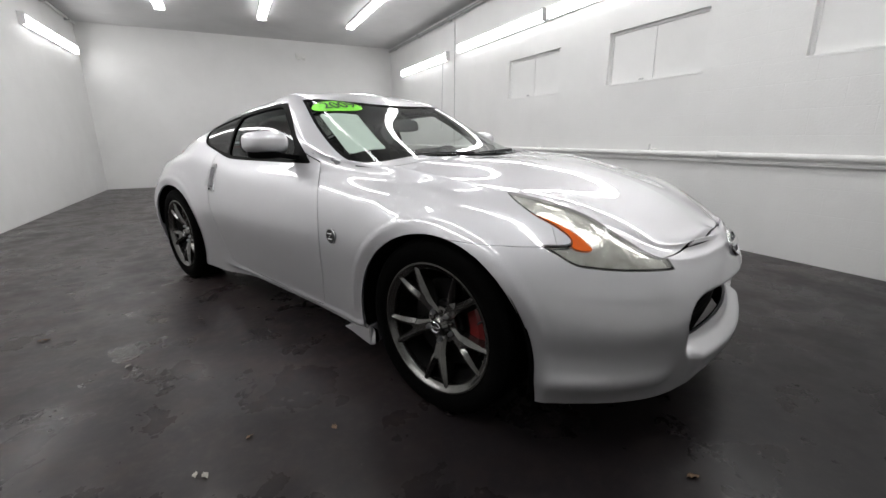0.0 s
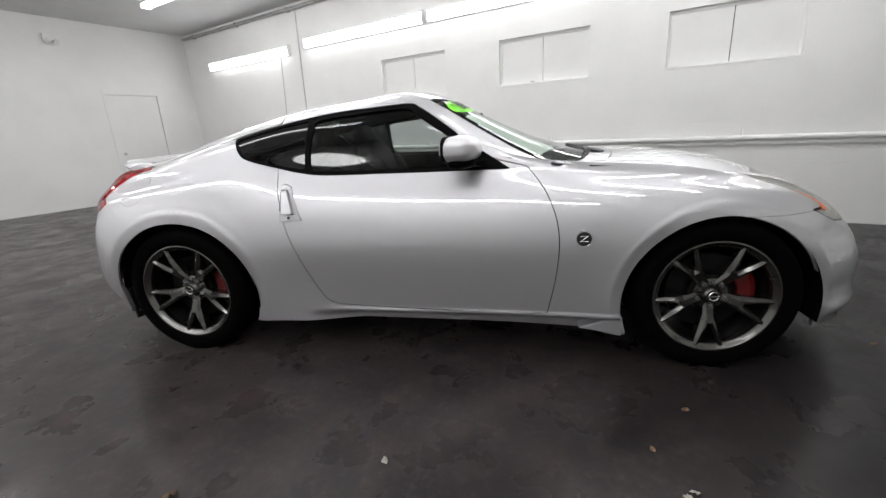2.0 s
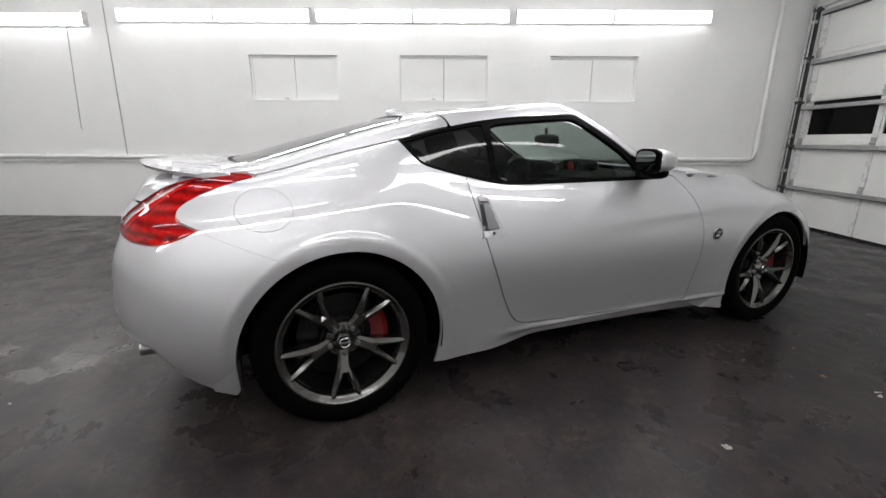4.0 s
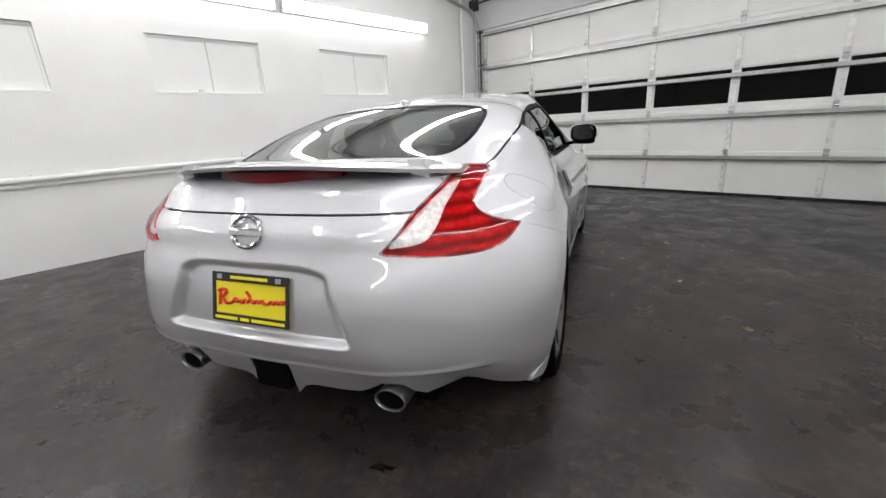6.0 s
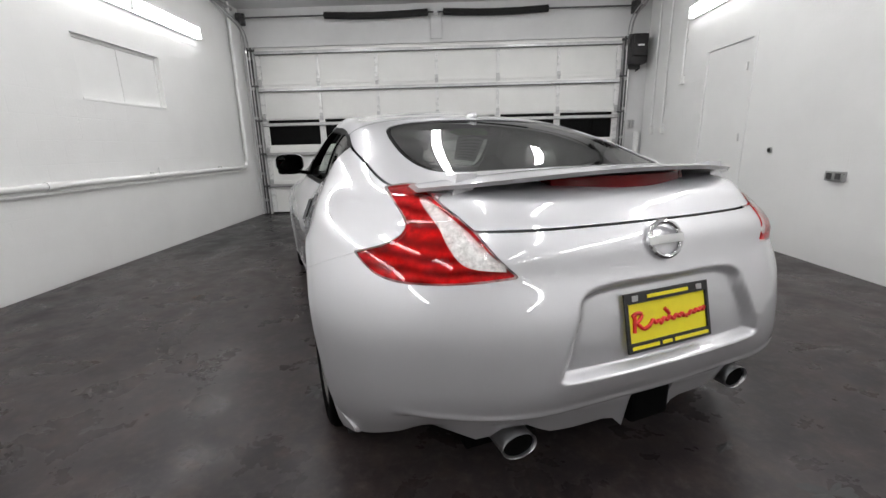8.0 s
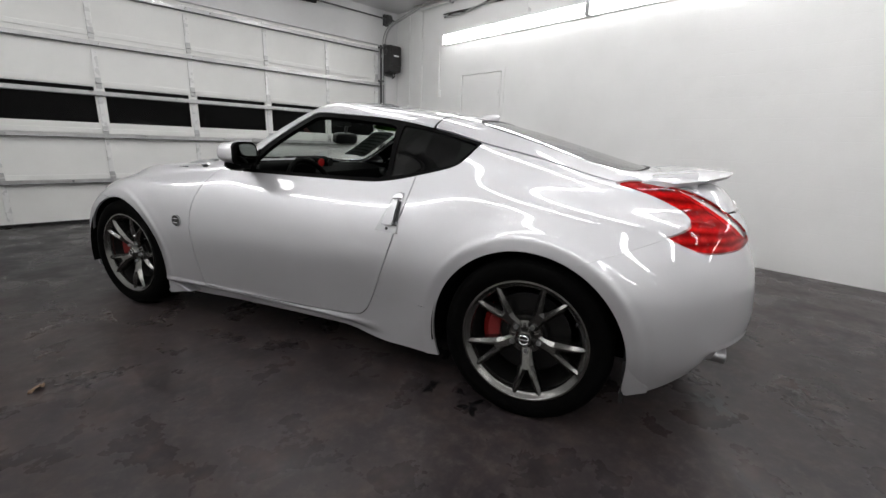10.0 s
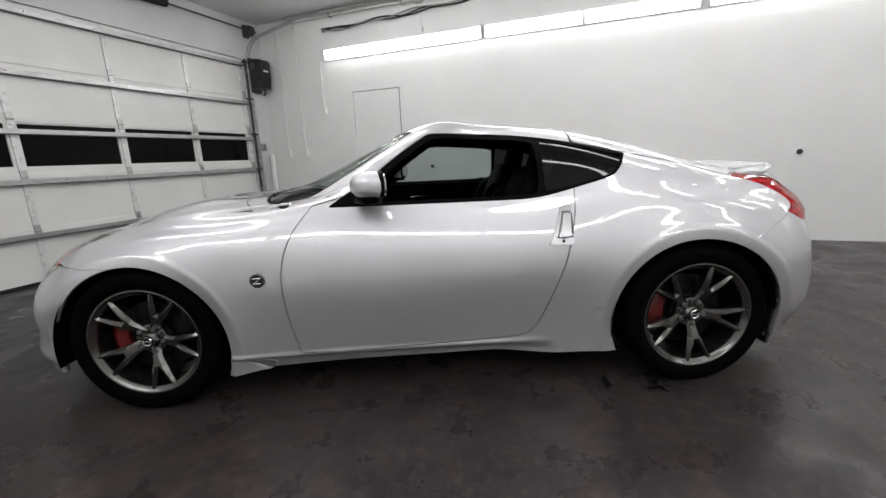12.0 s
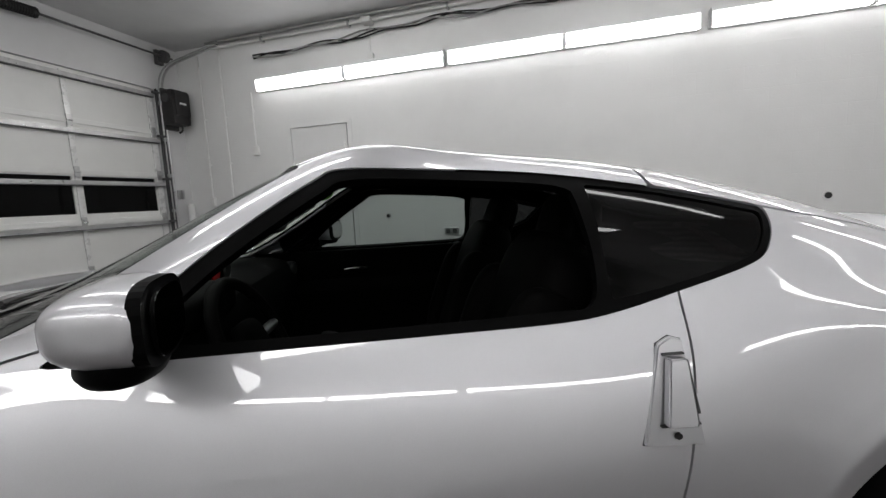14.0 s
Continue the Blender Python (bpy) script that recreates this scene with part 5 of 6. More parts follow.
def rim_mesh(half):
    prof = [(0.256, half * 0.90), (0.254, half * 0.96), (0.247, half * 0.965), (0.241, half * 0.93), (0.235, half * 0.86), (0.226, half * 0.82), (0.222, half * 0.74), (0.224, half * 0.60), (0.238, half * 0.60), (0.246, half * 0.86)]
    return mesh_of(lathe(prof, 80), ALLOY)


def barrel_mesh(half):
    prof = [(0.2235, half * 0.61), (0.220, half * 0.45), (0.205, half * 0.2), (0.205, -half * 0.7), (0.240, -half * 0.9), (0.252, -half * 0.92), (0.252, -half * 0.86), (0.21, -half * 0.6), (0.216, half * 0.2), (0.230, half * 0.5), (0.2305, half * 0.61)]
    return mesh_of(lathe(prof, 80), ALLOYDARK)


def spoke_mesh(half):
    """One forked spoke along +y: an arm with bevelled edges that parts into two tapering, steeply ridged prongs."""
    b = bmesh.new()

    def arm(stations):
        """Rows of (radius, offset, half width, face, depth, ridge, half width of the ridge)."""
        rows = []
        for yy, zz, w, x, d, ridge, flat in stations:
            rows.append([b.verts.new((x - d, yy, zz - w * 0.7)), b.verts.new((x, yy, zz - w)), b.verts.new((x + ridge, yy, zz - flat)),
                         b.verts.new((x + ridge, yy, zz + flat)), b.verts.new((x, yy, zz + w)), b.verts.new((x - d, yy, zz + w * 0.7))])
        for A, B in zip(rows, rows[1:]):
            for k in range(6):
                b.faces.new((A[k], A[(k + 1) % 6], B[(k + 1) % 6], B[k]))
        b.faces.new(rows[0][::-1])
        b.faces.new(rows[-1])

    h = half
    arm([(0.030, 0, 0.026, h * 0.48, 0.02, 0.006, 0.018), (0.066, 0, 0.024, h * 0.55, 0.03, 0.010, 0.014), (0.095, 0, 0.026, h * 0.62, 0.045, 0.014, 0.013), (0.128, 0, 0.032, h * 0.68, 0.05, 0.016, 0.016), (0.140, 0, 0.034, h * 0.685, 0.05, 0.003, 0.020)])
    for s in (1, -1):
        arm([(0.115, s * 0.014, 0.018, h * 0.66, 0.05, 0.014, 0.005), (0.140, s * 0.0205, 0.0180, h * 0.71, 0.05, 0.018, 0.004), (0.170, s * 0.0315, 0.0155, h * 0.765, 0.048, 0.016, 0.003), (0.205, s * 0.0435, 0.0130, h * 0.81, 0.042, 0.011, 0.002), (0.236, s * 0.0535, 0.0120, h * 0.84, 0.035, 0.006, 0.0015)])
    bmesh.ops.recalc_face_normals(b, faces=b.faces[:])
    return mesh_of(b, ALLOY, 22)


def link(name, me, parent, m, label=""):
    ob = new(name, me)
    ob.parent = parent
    ob.matrix_basis = m
    if label:
        ob["label"] = label
    return ob


hub_m = mesh_of(lathe([(0.0001, 0.012), (0.028, 0.011), (0.036, 0.002), (0.044, -0.016), (0.070, -0.022), (0.074, -0.05), (0.0001, -0.05)], 40, False), ALLOY)
star_m = mesh_of(boxes((-0.012, 0.002, 0.024, 0.060, -0.006, 0.006), bevel=0.004), ALLOY)
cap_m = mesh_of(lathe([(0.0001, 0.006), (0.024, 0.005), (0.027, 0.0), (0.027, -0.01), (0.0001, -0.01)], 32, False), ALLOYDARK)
ring_m = mesh_of(lathe([(0.016, 0.0), (0.020, 0.002), (0.022, 0.0), (0.019, -0.003)], 28), CHROME)
nut_m = mesh_of(lathe([(0.0001, 0.018), (0.007, 0.018), (0.0095, 0.012), (0.0105, 0.0), (0.0001, 0.0)], 6, False), SATIN, 20)
disc_m = mesh_of(lathe([(0.09, 0.012), (0.172, 0.012), (0.172, -0.012), (0.09, -0.012)], 60), DISC)
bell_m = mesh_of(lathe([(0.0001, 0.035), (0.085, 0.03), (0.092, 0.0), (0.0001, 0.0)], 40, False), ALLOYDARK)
valve_m = mesh_of(lathe([(0.0001, 0.03), (0.004, 0.03), (0.004, 0.0), (0.0001, 0.0)], 8, False), BLACKMARK)
caliper_bm = bmesh.new()
n = 14
rows = []
for i in range(n + 1):
    a = -0.46 + 0.92 * i / n
    w = 0.030 * (1 - 0.25 * (abs(2 * i / n - 1)) ** 3)
    rows.append([caliper_bm.verts.new((x, r * math.cos(a), r * math.sin(a))) for r, x in ((0.118, -0.03), (0.118, w), (0.165, w + 0.012), (0.188, w), (0.190, -0.03))])
for A, B in zip(rows, rows[1:]):
    for k in range(5):
        caliper_bm.faces.new((A[k], A[(k + 1) % 5], B[(k + 1) % 5], B[k]))
caliper_bm.faces.new(rows[0][::-1])
caliper_bm.faces.new(rows[-1])
bmesh.ops.recalc_face_normals(caliper_bm, faces=caliper_bm.faces[:])
caliper_m = mesh_of(caliper_bm, CALIPER, 30)

GEAR = {}
for key, half, R in (("front", 0.122, 0.339), ("rear", 0.136, 0.338)):
    GEAR[key] = (half, tyre_mesh(half, R), rim_mesh(half), spoke_mesh(half), R, barrel_mesh(half))
for key, s, wy, wx, turn in (("front", 1, 1.275, 0.768, -18), ("front", -1, 1.275, 0.768, -8), ("rear", 1, -1.275, 0.778, -20), ("rear", -1, -1.275, 0.778, -10)):
    half, tm, rm, sm, R, bm_ = GEAR[key]
    face = Matrix.Translation((s * wx, wy, R - 0.003)) @ (Matrix.Identity(4) if s > 0 else Matrix.Rotation(math.pi, 4, "Z"))
    wheel = link("wheel", rm, car, face, "dark alloy wheel with five forked spokes")
    link("barrel", bm_, wheel, Matrix.Identity(4), "wheel barrel with inner shade in its colour")
    link("tyre", tm, wheel, Matrix.Identity(4), "black low-profile tyre")
    link("hub", hub_m, wheel, Matrix.Translation((half * 0.60 + 0.012, 0, 0)))
    link("centre_cap", cap_m, wheel, Matrix.Translation((half * 0.60 + 0.022, 0, 0)))
    link("cap_ring", ring_m, wheel, Matrix.Translation((half * 0.60 + 0.028, 0, 0)))
    part("cap_mark", boxes((half * 0.6 + 0.027, half * 0.6 + 0.031, -0.021, 0.021, -0.004, 0.004), bevel=0.001), CHROME, wheel)
    for k in range(5):
        a = radians(turn + 72 * k)
        link("spoke", sm, wheel, Matrix.Rotation(a, 4, "X"))
        b = a
        link("hub_rib", star_m, wheel, Matrix.Translation((half * 0.60, 0, 0)) @ Matrix.Rotation(a + radians(36), 4, "X"))
        link("lug_nut", nut_m, wheel, Matrix.Translation((half * 0.60 - 0.002, 0.057 * math.cos(b), 0.057 * math.sin(b))))
    link("valve", valve_m, wheel, Matrix.Translation((half * 0.75, 0.225 * math.cos(radians(turn + 40)), 0.225 * math.sin(radians(turn + 40)))))
    link("brake_disc", disc_m, wheel, Matrix.Translation((0.01, 0, 0)))
    link("disc_bell", bell_m, wheel, Matrix.Translation((0.015, 0, 0)))
    ang = 0.12
    flip = ang if s > 0 else math.pi - ang
    link("brake_caliper", caliper_m, car, face @ Matrix.Translation((0.012, 0, 0)) @ Matrix.Rotation(flip, 4, "X"), "red brake caliper")


# ---- car: spoiler, lamps, mirrors, badges and other fittings ----
def sections(rows, close_ends=True):
    """A skin over closed rings of points."""
    b = bmesh.new()
    rings = [[b.verts.new(p) for p in r] for r in rows]
    k = len(rings[0])
    for A, B in zip(rings, rings[1:]):
        for i in range(k):
            b.faces.new((A[i], A[(i + 1) % k], B[(i + 1) % k], B[i]))
    if close_ends:
        b.faces.new(rings[0][::-1])
        b.faces.new(rings[-1])
    bmesh.ops.recalc_face_normals(b, faces=b.faces[:])
    return b


xs = np.linspace(-0.617, 0.617, 49)
K = [0, 0.3, 0.5, 0.617]
wing = []
for x in xs:
    a = abs(x)
    yl, yt = np.interp(a, K, (-1.715, -1.705, -1.655, -1.61)), -1.985 + 0.255 * (a / 0.617) ** 4
    zl = np.interp(a, K, (0.998, 0.992, 0.978, 0.958))
    zt = 1.010 - 0.046 * (a / 0.617) ** 2.4
    ring = []
    for t in np.linspace(0, 1, 9):
        y = yl + (yt - yl) * t
        ring.append((x, y, zl + (zt - zl) * t + 0.010 * math.sin(math.pi * t) + 0.004))
    for t in np.linspace(1, 0, 9):
        y = yl + (yt - yl) * t + (0.006 if t == 1 else 0)
        ring.append((x, y, zl + (zt - zl) * t - 0.010 * math.sin(math.pi * min(t * 1.1, 1)) - 0.008))
    wing.append(ring)
spoiler = part("spoiler", sections(wing), PAINT, car, "silver rear deck spoiler", smooth=50)
for s in (1, -1):
    leg = [[(s * (0.50 + dx) + s * 0.02 * k, -1.66 - 0.16 * t, z) for t, dx, z in ((0, -.03, 0.99 - 0.05 * k), (0, .03, 0.99 - 0.05 * k), (1, .03, 1.01 - 0.075 * k), (1, -.03, 1.01 - 0.075 * k))] for k in (0, 0.35, 0.7, 1)]
    part("spoiler_leg", sections(leg), PAINT, spoiler, smooth=40)
lampbar = []
for x in np.linspace(-0.262, 0.262, 21):
    yb = -1.948 + 0.06 * (x / 0.262) ** 2
    w = 0.022 - 0.007 * abs(x / 0.262) ** 6
    lampbar.append([(x, yb, 0.968 - w), (x, yb + 0.008, 0.968 + w), (x, yb + 0.12, 0.968 + w), (x, yb + 0.12, 0.968 - w)])
part("high_stop_lamp", sections(lampbar), STOPLAMP, car, "dark red high stop lamp under the spoiler", smooth=40)

# door mirrors
for s in (1, -1):
    b = bmesh.new()
    bmesh.ops.create_uvsphere(b, u_segments=36, v_segments=24, radius=1.0)
    for vt in b.verts:
        p = vt.co
        q = Vector([math.copysign(abs(c) ** 0.62, c) for c in p])
        x, y, z = q.x * 0.094, q.y * (0.086 if q.y > 0 else 0.062), q.z * 0.062
        if y > 0:
            z *= 1 - 0.28 * (y / 0.086) ** 2
        if y < -0.045:
            y = -0.045
        x2 = (x + 0.090) / 0.180
        z *= 1.0 - 0.16 * x2
        y -= 0.035 * x2
        vt.co = (s * (0.910 + x), 0.215 + y, 1.004 + z)
    bmesh.ops.recalc_face_normals(b, faces=b.faces[:])
    mirror = part("door_mirror", b, PAINT, car, "silver door mirror on a black foot", smooth=50)
    g = [[(s * (0.908 + 0.072 * cx), 0.1640 - 0.035 * (cx + 1) / 2 - d, 1.004 + 0.045 * cz) for cx, cz in [(math.copysign(abs(math.cos(a)) ** 0.6, math.cos(a)), math.copysign(abs(math.sin(a)) ** 0.6, math.sin(a))) for a in np.linspace(0, 2 * math.pi, 28, endpoint=False)]] for d in (0.0, 0.006)]
    rim = [[(s * (0.910 + 0.087 * cx), 0.1685 - 0.035 * (cx + 1) / 2 - d, 1.004 + 0.056 * cz) for cx, cz in [(math.copysign(abs(math.cos(a)) ** 0.6, math.cos(a)), math.copysign(abs(math.sin(a)) ** 0.6, math.sin(a))) for a in np.linspace(0, 2 * math.pi, 28, endpoint=False)]] for d in (-0.014, 0.004)]
    part("mirror_bezel", sections(rim), TRIM, mirror, "black mirror bezel")
    part("mirror_glass", sections(g), MIRRORGLASS, mirror, "mirror glass")
    foot = [[(s * x, y + dy, z + dz) for dy, dz in ((-.03, -.010), (.040, -.010), (.035, .014), (-.025, .014))] for x, y, z in ((0.77, 0.265, 0.925), (0.82, 0.245, 0.932), (0.87, 0.225, 0.942), (0.915, 0.215, 0.952))]
    under = [[(s * (0.912 + ex * 0.076 * k), 0.212 + ey * (0.066 if ey > 0 else 0.046) * k - 0.030 * (ex + 1) / 2, z) for ex, ey in [(math.cos(a), math.sin(a)) for a in np.linspace(0, 2 * math.pi, 24, endpoint=False)]] for z, k in ((0.962, 1.0), (0.944, 1.02), (0.932, 0.92), (0.927, 0.7))]
    part("mirror_underside", sections(under), TRIM, mirror, "black mirror underside", smooth=50)
    part("mirror_foot", sections(foot), TRIM, mirror, "black mirror foot", smooth=40)
    part("sail_panel", sections([[(s * (xx - 0.004 * k), y, z) for xx, y, z in ((0.792, 0.405, 0.911), (0.790, 0.225, 0.913), (0.742, 0.225, 1.025))] for k in (-1.2, 1)]), TRIM, mirror)


def skin_x(y, z):
    """Half width of the body side at a station and height."""
    sel = BODY.P[:, 0] > 0.5
    d = (BODY.P[sel, 1] - y) ** 2 + (BODY.P[sel, 2] - z) ** 2
    k = np.argsort(d)[:14]
    w = 1 / (d[k] + 1e-4)
    return float((BODY.P[sel, 0][k] * w).sum() / w.sum())


# side badges: black disc, bright ring and slashed mark
for s in (1, -1):
    y0, z0 = 0.718, 0.612
    x0 = skin_x(y0, z0)
    ang = math.atan2(skin_x(y0 + .03, z0) - skin_x(y0 - .03, z0), 0.06)
    m = Matrix.Translation((s * x0, y0, z0)) @ Matrix.Rotation(-s * ang, 4, "Z")
    b = lathe([(0.0001, 0.006), (0.029, 0.006), (0.033, 0.003), (0.034, -0.004), (0.0001, -0.004)], 36, False)
    if s < 0:
        bmesh.ops.transform(b, matrix=Matrix.Rotation(math.pi, 4, "Z"), verts=b.verts[:])
    bmesh.ops.transform(b, matrix=m, verts=b.verts[:])
    badge = part("side_badge", b, BLACKMARK, car, "black round emblem with a bright mark", smooth=30)
    r = lathe([(0.0305, 0.006), (0.033, 0.0075), (0.0345, 0.003), (0.033, 0.0)], 36)
    if s < 0:
        bmesh.ops.transform(r, matrix=Matrix.Rotation(math.pi, 4, "Z"), verts=r.verts[:])
    bmesh.ops.transform(r, matrix=m, verts=r.verts[:])
    part("badge_ring", r, SATIN, badge, smooth=40)
    k = bmesh.new()
    for (ya, za, yb, zb) in ((-.017, .011, .017, .013), (.015, .012, -.015, -.012), (-.017, -.012, .017, -.011)):
        tube(k, [(s * 0.0065, s * ya, za), (s * 0.0065, s * yb, zb)], 0.0035, 6)
    bmesh.ops.transform(k, matrix=m, verts=k.verts[:])
    part("badge_mark", k, CHROME, badge)

# upright door handles with a lock plate
for s in (1, -1):
    def on(y, z, d):
        return (s * (skin_x(y, z) + d), y, z)
    outline = [(-.578, .706), (-.690, .700), (-.690, .866), (-.668, .872), (-.640, .860)]
    # black plate, slightly larger than the handle, draws a shadow outline round it
    part_shadow = sections([[on(-.645 + (y + .645) * 1.010, .787 + (z - .787) * 1.007, d) for y, z in outline] for d in (-0.006, 0.0025)])
    base = sections([[on(y, z, d) for y, z in outline] for d in (-0.004, 0.010)])
    bmesh.ops.bevel(base, geom=[e for e in base.edges], offset=0.003, segments=2, affect="EDGES")
    handle = part("door_handle", base, SATIN, car, "satin silver upright door handle", smooth=40)
    part("handle_shadow", part_shadow, BLACKMARK, handle)
    grip = sections([[on(y, z, d + dd) for y, z, dd in ((-.617, .738, 0), (-.672, .738, .004), (-.679, .842, .004), (-.648, .842, 0))] for d in (0.006, 0.019, 0.024)])
    bmesh.ops.bevel(grip, geom=[e for e in grip.edges], offset=0.003, segments=2, affect="EDGES")
    part("grip", grip, SATIN, handle, smooth=40)
    slot = sections([[on(y, z, d) for y, z in ((-.676, .752), (-.686, .752), (-.686, .836), (-.681, .836))] for d in (0.006, 0.014)])
    part("finger_slot", slot, BLACKMARK, handle)
    part("grip_gap", sections([[on(y, z, d) for y, z in ((-.612, .7345), (-.684, .7345), (-.684, .7375), (-.612, .7375))] for d in (0.006, 0.0125)]), BLACKMARK, handle)
    part("grip_gap", sections([[on(y, z, d) for y, z in ((-.642, .844), (-.684, .844), (-.684, .847), (-.643, .847))] for d in (0.006, 0.0125)]), BLACKMARK, handle)
    lk = bmesh.new()
    tube(lk, [on(-.640, .719, 0.008), on(-.640, .719, 0.013)], 0.006, 12)
    part("lock", lk, BLACKMARK, handle)

# rear badge, plate and exhausts
b = bmesh.new()
ringp = [(0.058 * math.cos(a), 0, 0.050 * math.sin(a)) for a in np.linspace(0, 2 * math.pi, 40, endpoint=False)]
tube(b, ringp, 0.0085, 8, closed=True)
box(b, -0.066, 0.066, -0.010, 0.004, -0.013, 0.013, 0.004)
bmesh.ops.transform(b, matrix=pose(0, -2.062, 0.816, -17), verts=b.verts[:])
part("rear_badge", b, CHROME, car, "chrome round rear emblem", smooth=45)

PLATE = pose(0, -2.097, 0.598, -13)


def plate_piece(name, bm, material, parent, label=""):
    bmesh.ops.transform(bm, matrix=PLATE, verts=bm.verts[:])
    return part(name, bm, material, parent, label)


plate = plate_piece("number_plate", boxes((-0.152, 0.152, -0.003, 0.004, -0.076, 0.076), bevel=0.002), YELLOW, car, "yellow dealer plate with red script in a black frame")
plate_piece("plate_frame", boxes((-0.160, 0.160, -0.009, -0.003, 0.053, 0.083), (-0.160, 0.160, -0.009, -0.003, -0.083, -0.056), (-0.160, -0.148, -0.009, -0.003, -0.056, 0.053), (0.148, 0.160, -0.009, -0.003, -0.056, 0.053), bevel=0.0015), BLACKMARK, plate, "black plate frame")
for x0, x1, z0, z1 in ((-0.078, 0.078, 0.063, 0.073), (-0.146, -0.048, -0.0745, -0.0645), (-0.036, 0.0, -0.0745, -0.0645), (0.012, 0.146, -0.0745, -0.0645)):
    plate_piece("frame_lettering", boxes((x0, x1, -0.0105, -0.009, z0, z1)), YELLOW, plate)
for x0 in (-0.135, 0.110):
    plate_piece("frame_bolt", boxes((x0, x0 + 0.022, -0.0115, -0.009, 0.060, 0.076), bevel=0.002), STEEL, plate)
script = bmesh.new()
for line in (((-.135, .018), (-.118, .026), (-.095, .022), (-.108, .004), (-.125, -.002)), ((-.125, .020), (-.130, -.028)), ((-.118, -.002), (-.098, -.024), (-.072, -.016), (-.060, .002), (-.052, -.016), (-.038, -.004), (-.030, -.018)),
             ((-.030, -.016), (-.018, .000), (-.008, -.014), (.006, .004), (-.014, .024)), ((.006, -.004), (.018, -.014), (.030, .002), (.040, -.012), (.052, .002), (.060, -.012)), ((.066, -.012), (.072, -.010)),
             ((.078, -.010), (.090, .002), (.098, -.010), (.110, .004), (.118, -.008), (.128, .006), (.136, -.006), (.144, .006))):
    tube(script, rounded([(x, -0.0045, z) for x, z in line], 0.01, 3), 0.0058, 6)
plate_piece("red_script", script, REDINK, plate)

for s in (1, -1):
    ex = [[(s * 0.447 + r * 1.45 * math.cos(a), y, 0.258 + r * 1.0 * math.sin(a)) for a in np.linspace(0, 2 * math.pi, 32, endpoint=False)] for r, y in ((0.038, -1.75), (0.038, -2.030), (0.0392, -2.038), (0.0382, -2.041), (0.0350, -2.036), (0.0345, -1.80))]
    ex_part = part("exhaust_tip", sections(ex, False), SATIN, car, "chrome oval exhaust tip", smooth=40)
    part("exhaust_bore", sections([[(s * 0.447 + 0.0478 * math.cos(a), y, 0.258 + 0.034 * math.sin(a)) for a in np.linspace(0, 2 * math.pi, 24, endpoint=False)] for y in (-2.031, -1.90)]), INNER, ex_part)
part("rear_fog_pocket", boxes((-0.075, 0.075, -2.075, -1.97, 0.245, 0.372), bevel=0.012), INNER, car)
# lower valance under the bumper lip, open in the middle
for s in (1, -1):
    rows = []
    for x in np.linspace(0.085, 0.70, 18):
        y = np.interp(x, (0, 0.28, 0.52, 0.70), (-2.075, -2.065, -2.022, -1.925))
        hole = 0.036 * math.exp(-((x - 0.447) / 0.075) ** 4)
        low = np.interp(x, (0.085, 0.13, 0.55, 0.70), (0.225, 0.268, 0.268, 0.325)) + hole
        rows.append([(s * x, y, 0.384), (s * x, y - 0.006, 0.36), (s * x, y + 0.004, 0.33 + hole * 0.3), (s * x, y + 0.026, low), (s * x, y + 0.07, low - 0.004), (s * x, y + 0.11, 0.38)])
    part("rear_valance", sections(rows), PAINT, car, "silver lower rear valance", smooth=35)

# aero fins before and behind the wheels
for s in (1, -1):
    f = sections([[(s * (0.878 + d), y, z) for y, z in ((0.905, 0.235), (0.905, 0.142), (0.865, 0.150), (0.775, 0.170), (0.715, 0.178), (0.80, 0.210), (0.87, 0.232))] for d in (-0.10, 0.008)])
    bmesh.ops.bevel(f, geom=[e for e in f.edges], offset=0.004, segments=2, affect="EDGES")
    part("front_aero_fin", f, PAINT, car, smooth=40)
    f = sections([[(s * (x + d), y, z) for x, y, z in ((0.912, -1.655, 0.372), (0.885, -1.650, 0.225), (0.872, -1.665, 0.198), (0.842, -1.740, 0.215), (0.850, -1.740, 0.240), (0.885, -1.695, 0.290))] for d in (-0.015, 0.014)])
    bmesh.ops.bevel(f, geom=[e for e in f.edges], offset=0.004, segments=2, affect="EDGES")
    part("rear_aero_fin", f, PAINT, car, smooth=40)
    fl_ = sections([[(s * x, y, z) for x, y, z in ((0.70, -1.655, 0.16), (0.872, -1.648, 0.16), (0.89, -1.642, 0.34), (0.70, -1.65, 0.34))] for y in (0,)] + [[(s * x, y - 0.012, z) for x, y, z in ((0.70, -1.655, 0.16), (0.872, -1.648, 0.16), (0.89, -1.642, 0.34), (0.70, -1.65, 0.34))]])
    part("mud_guard", fl_, BLACKMARK, car)

# nose badge and front lip
b = bmesh.new()
tube(b, [(0.055 * math.cos(a), 0, 0.047 * math.sin(a)) for a in np.linspace(0, 2 * math.pi, 36, endpoint=False)], 0.008, 8, closed=True)
box(b, -0.062, 0.062, -0.004, 0.010, -0.012, 0.012, 0.004)
bmesh.ops.transform(b, matrix=pose(0, 2.052, 0.618, 24), verts=b.verts[:])
part("front_badge", b, CHROME, car, "chrome round front emblem", smooth=45)

# wipers and cowl vents
def top_z(x, y):
    """Height of the upper body at a half width and station."""
    sel = (BODY.Q[:, 1] > 0.75) & (BODY.P[:, 1] > 0.2)
    d = (BODY.P[sel, 0] - abs(x)) ** 2 + (BODY.P[sel, 1] - y) ** 2
    k = np.argsort(d)[:6]
    w = 1 / (d[k] + 1e-5)
    return float((BODY.P[sel, 2][k] * w).sum() / w.sum())


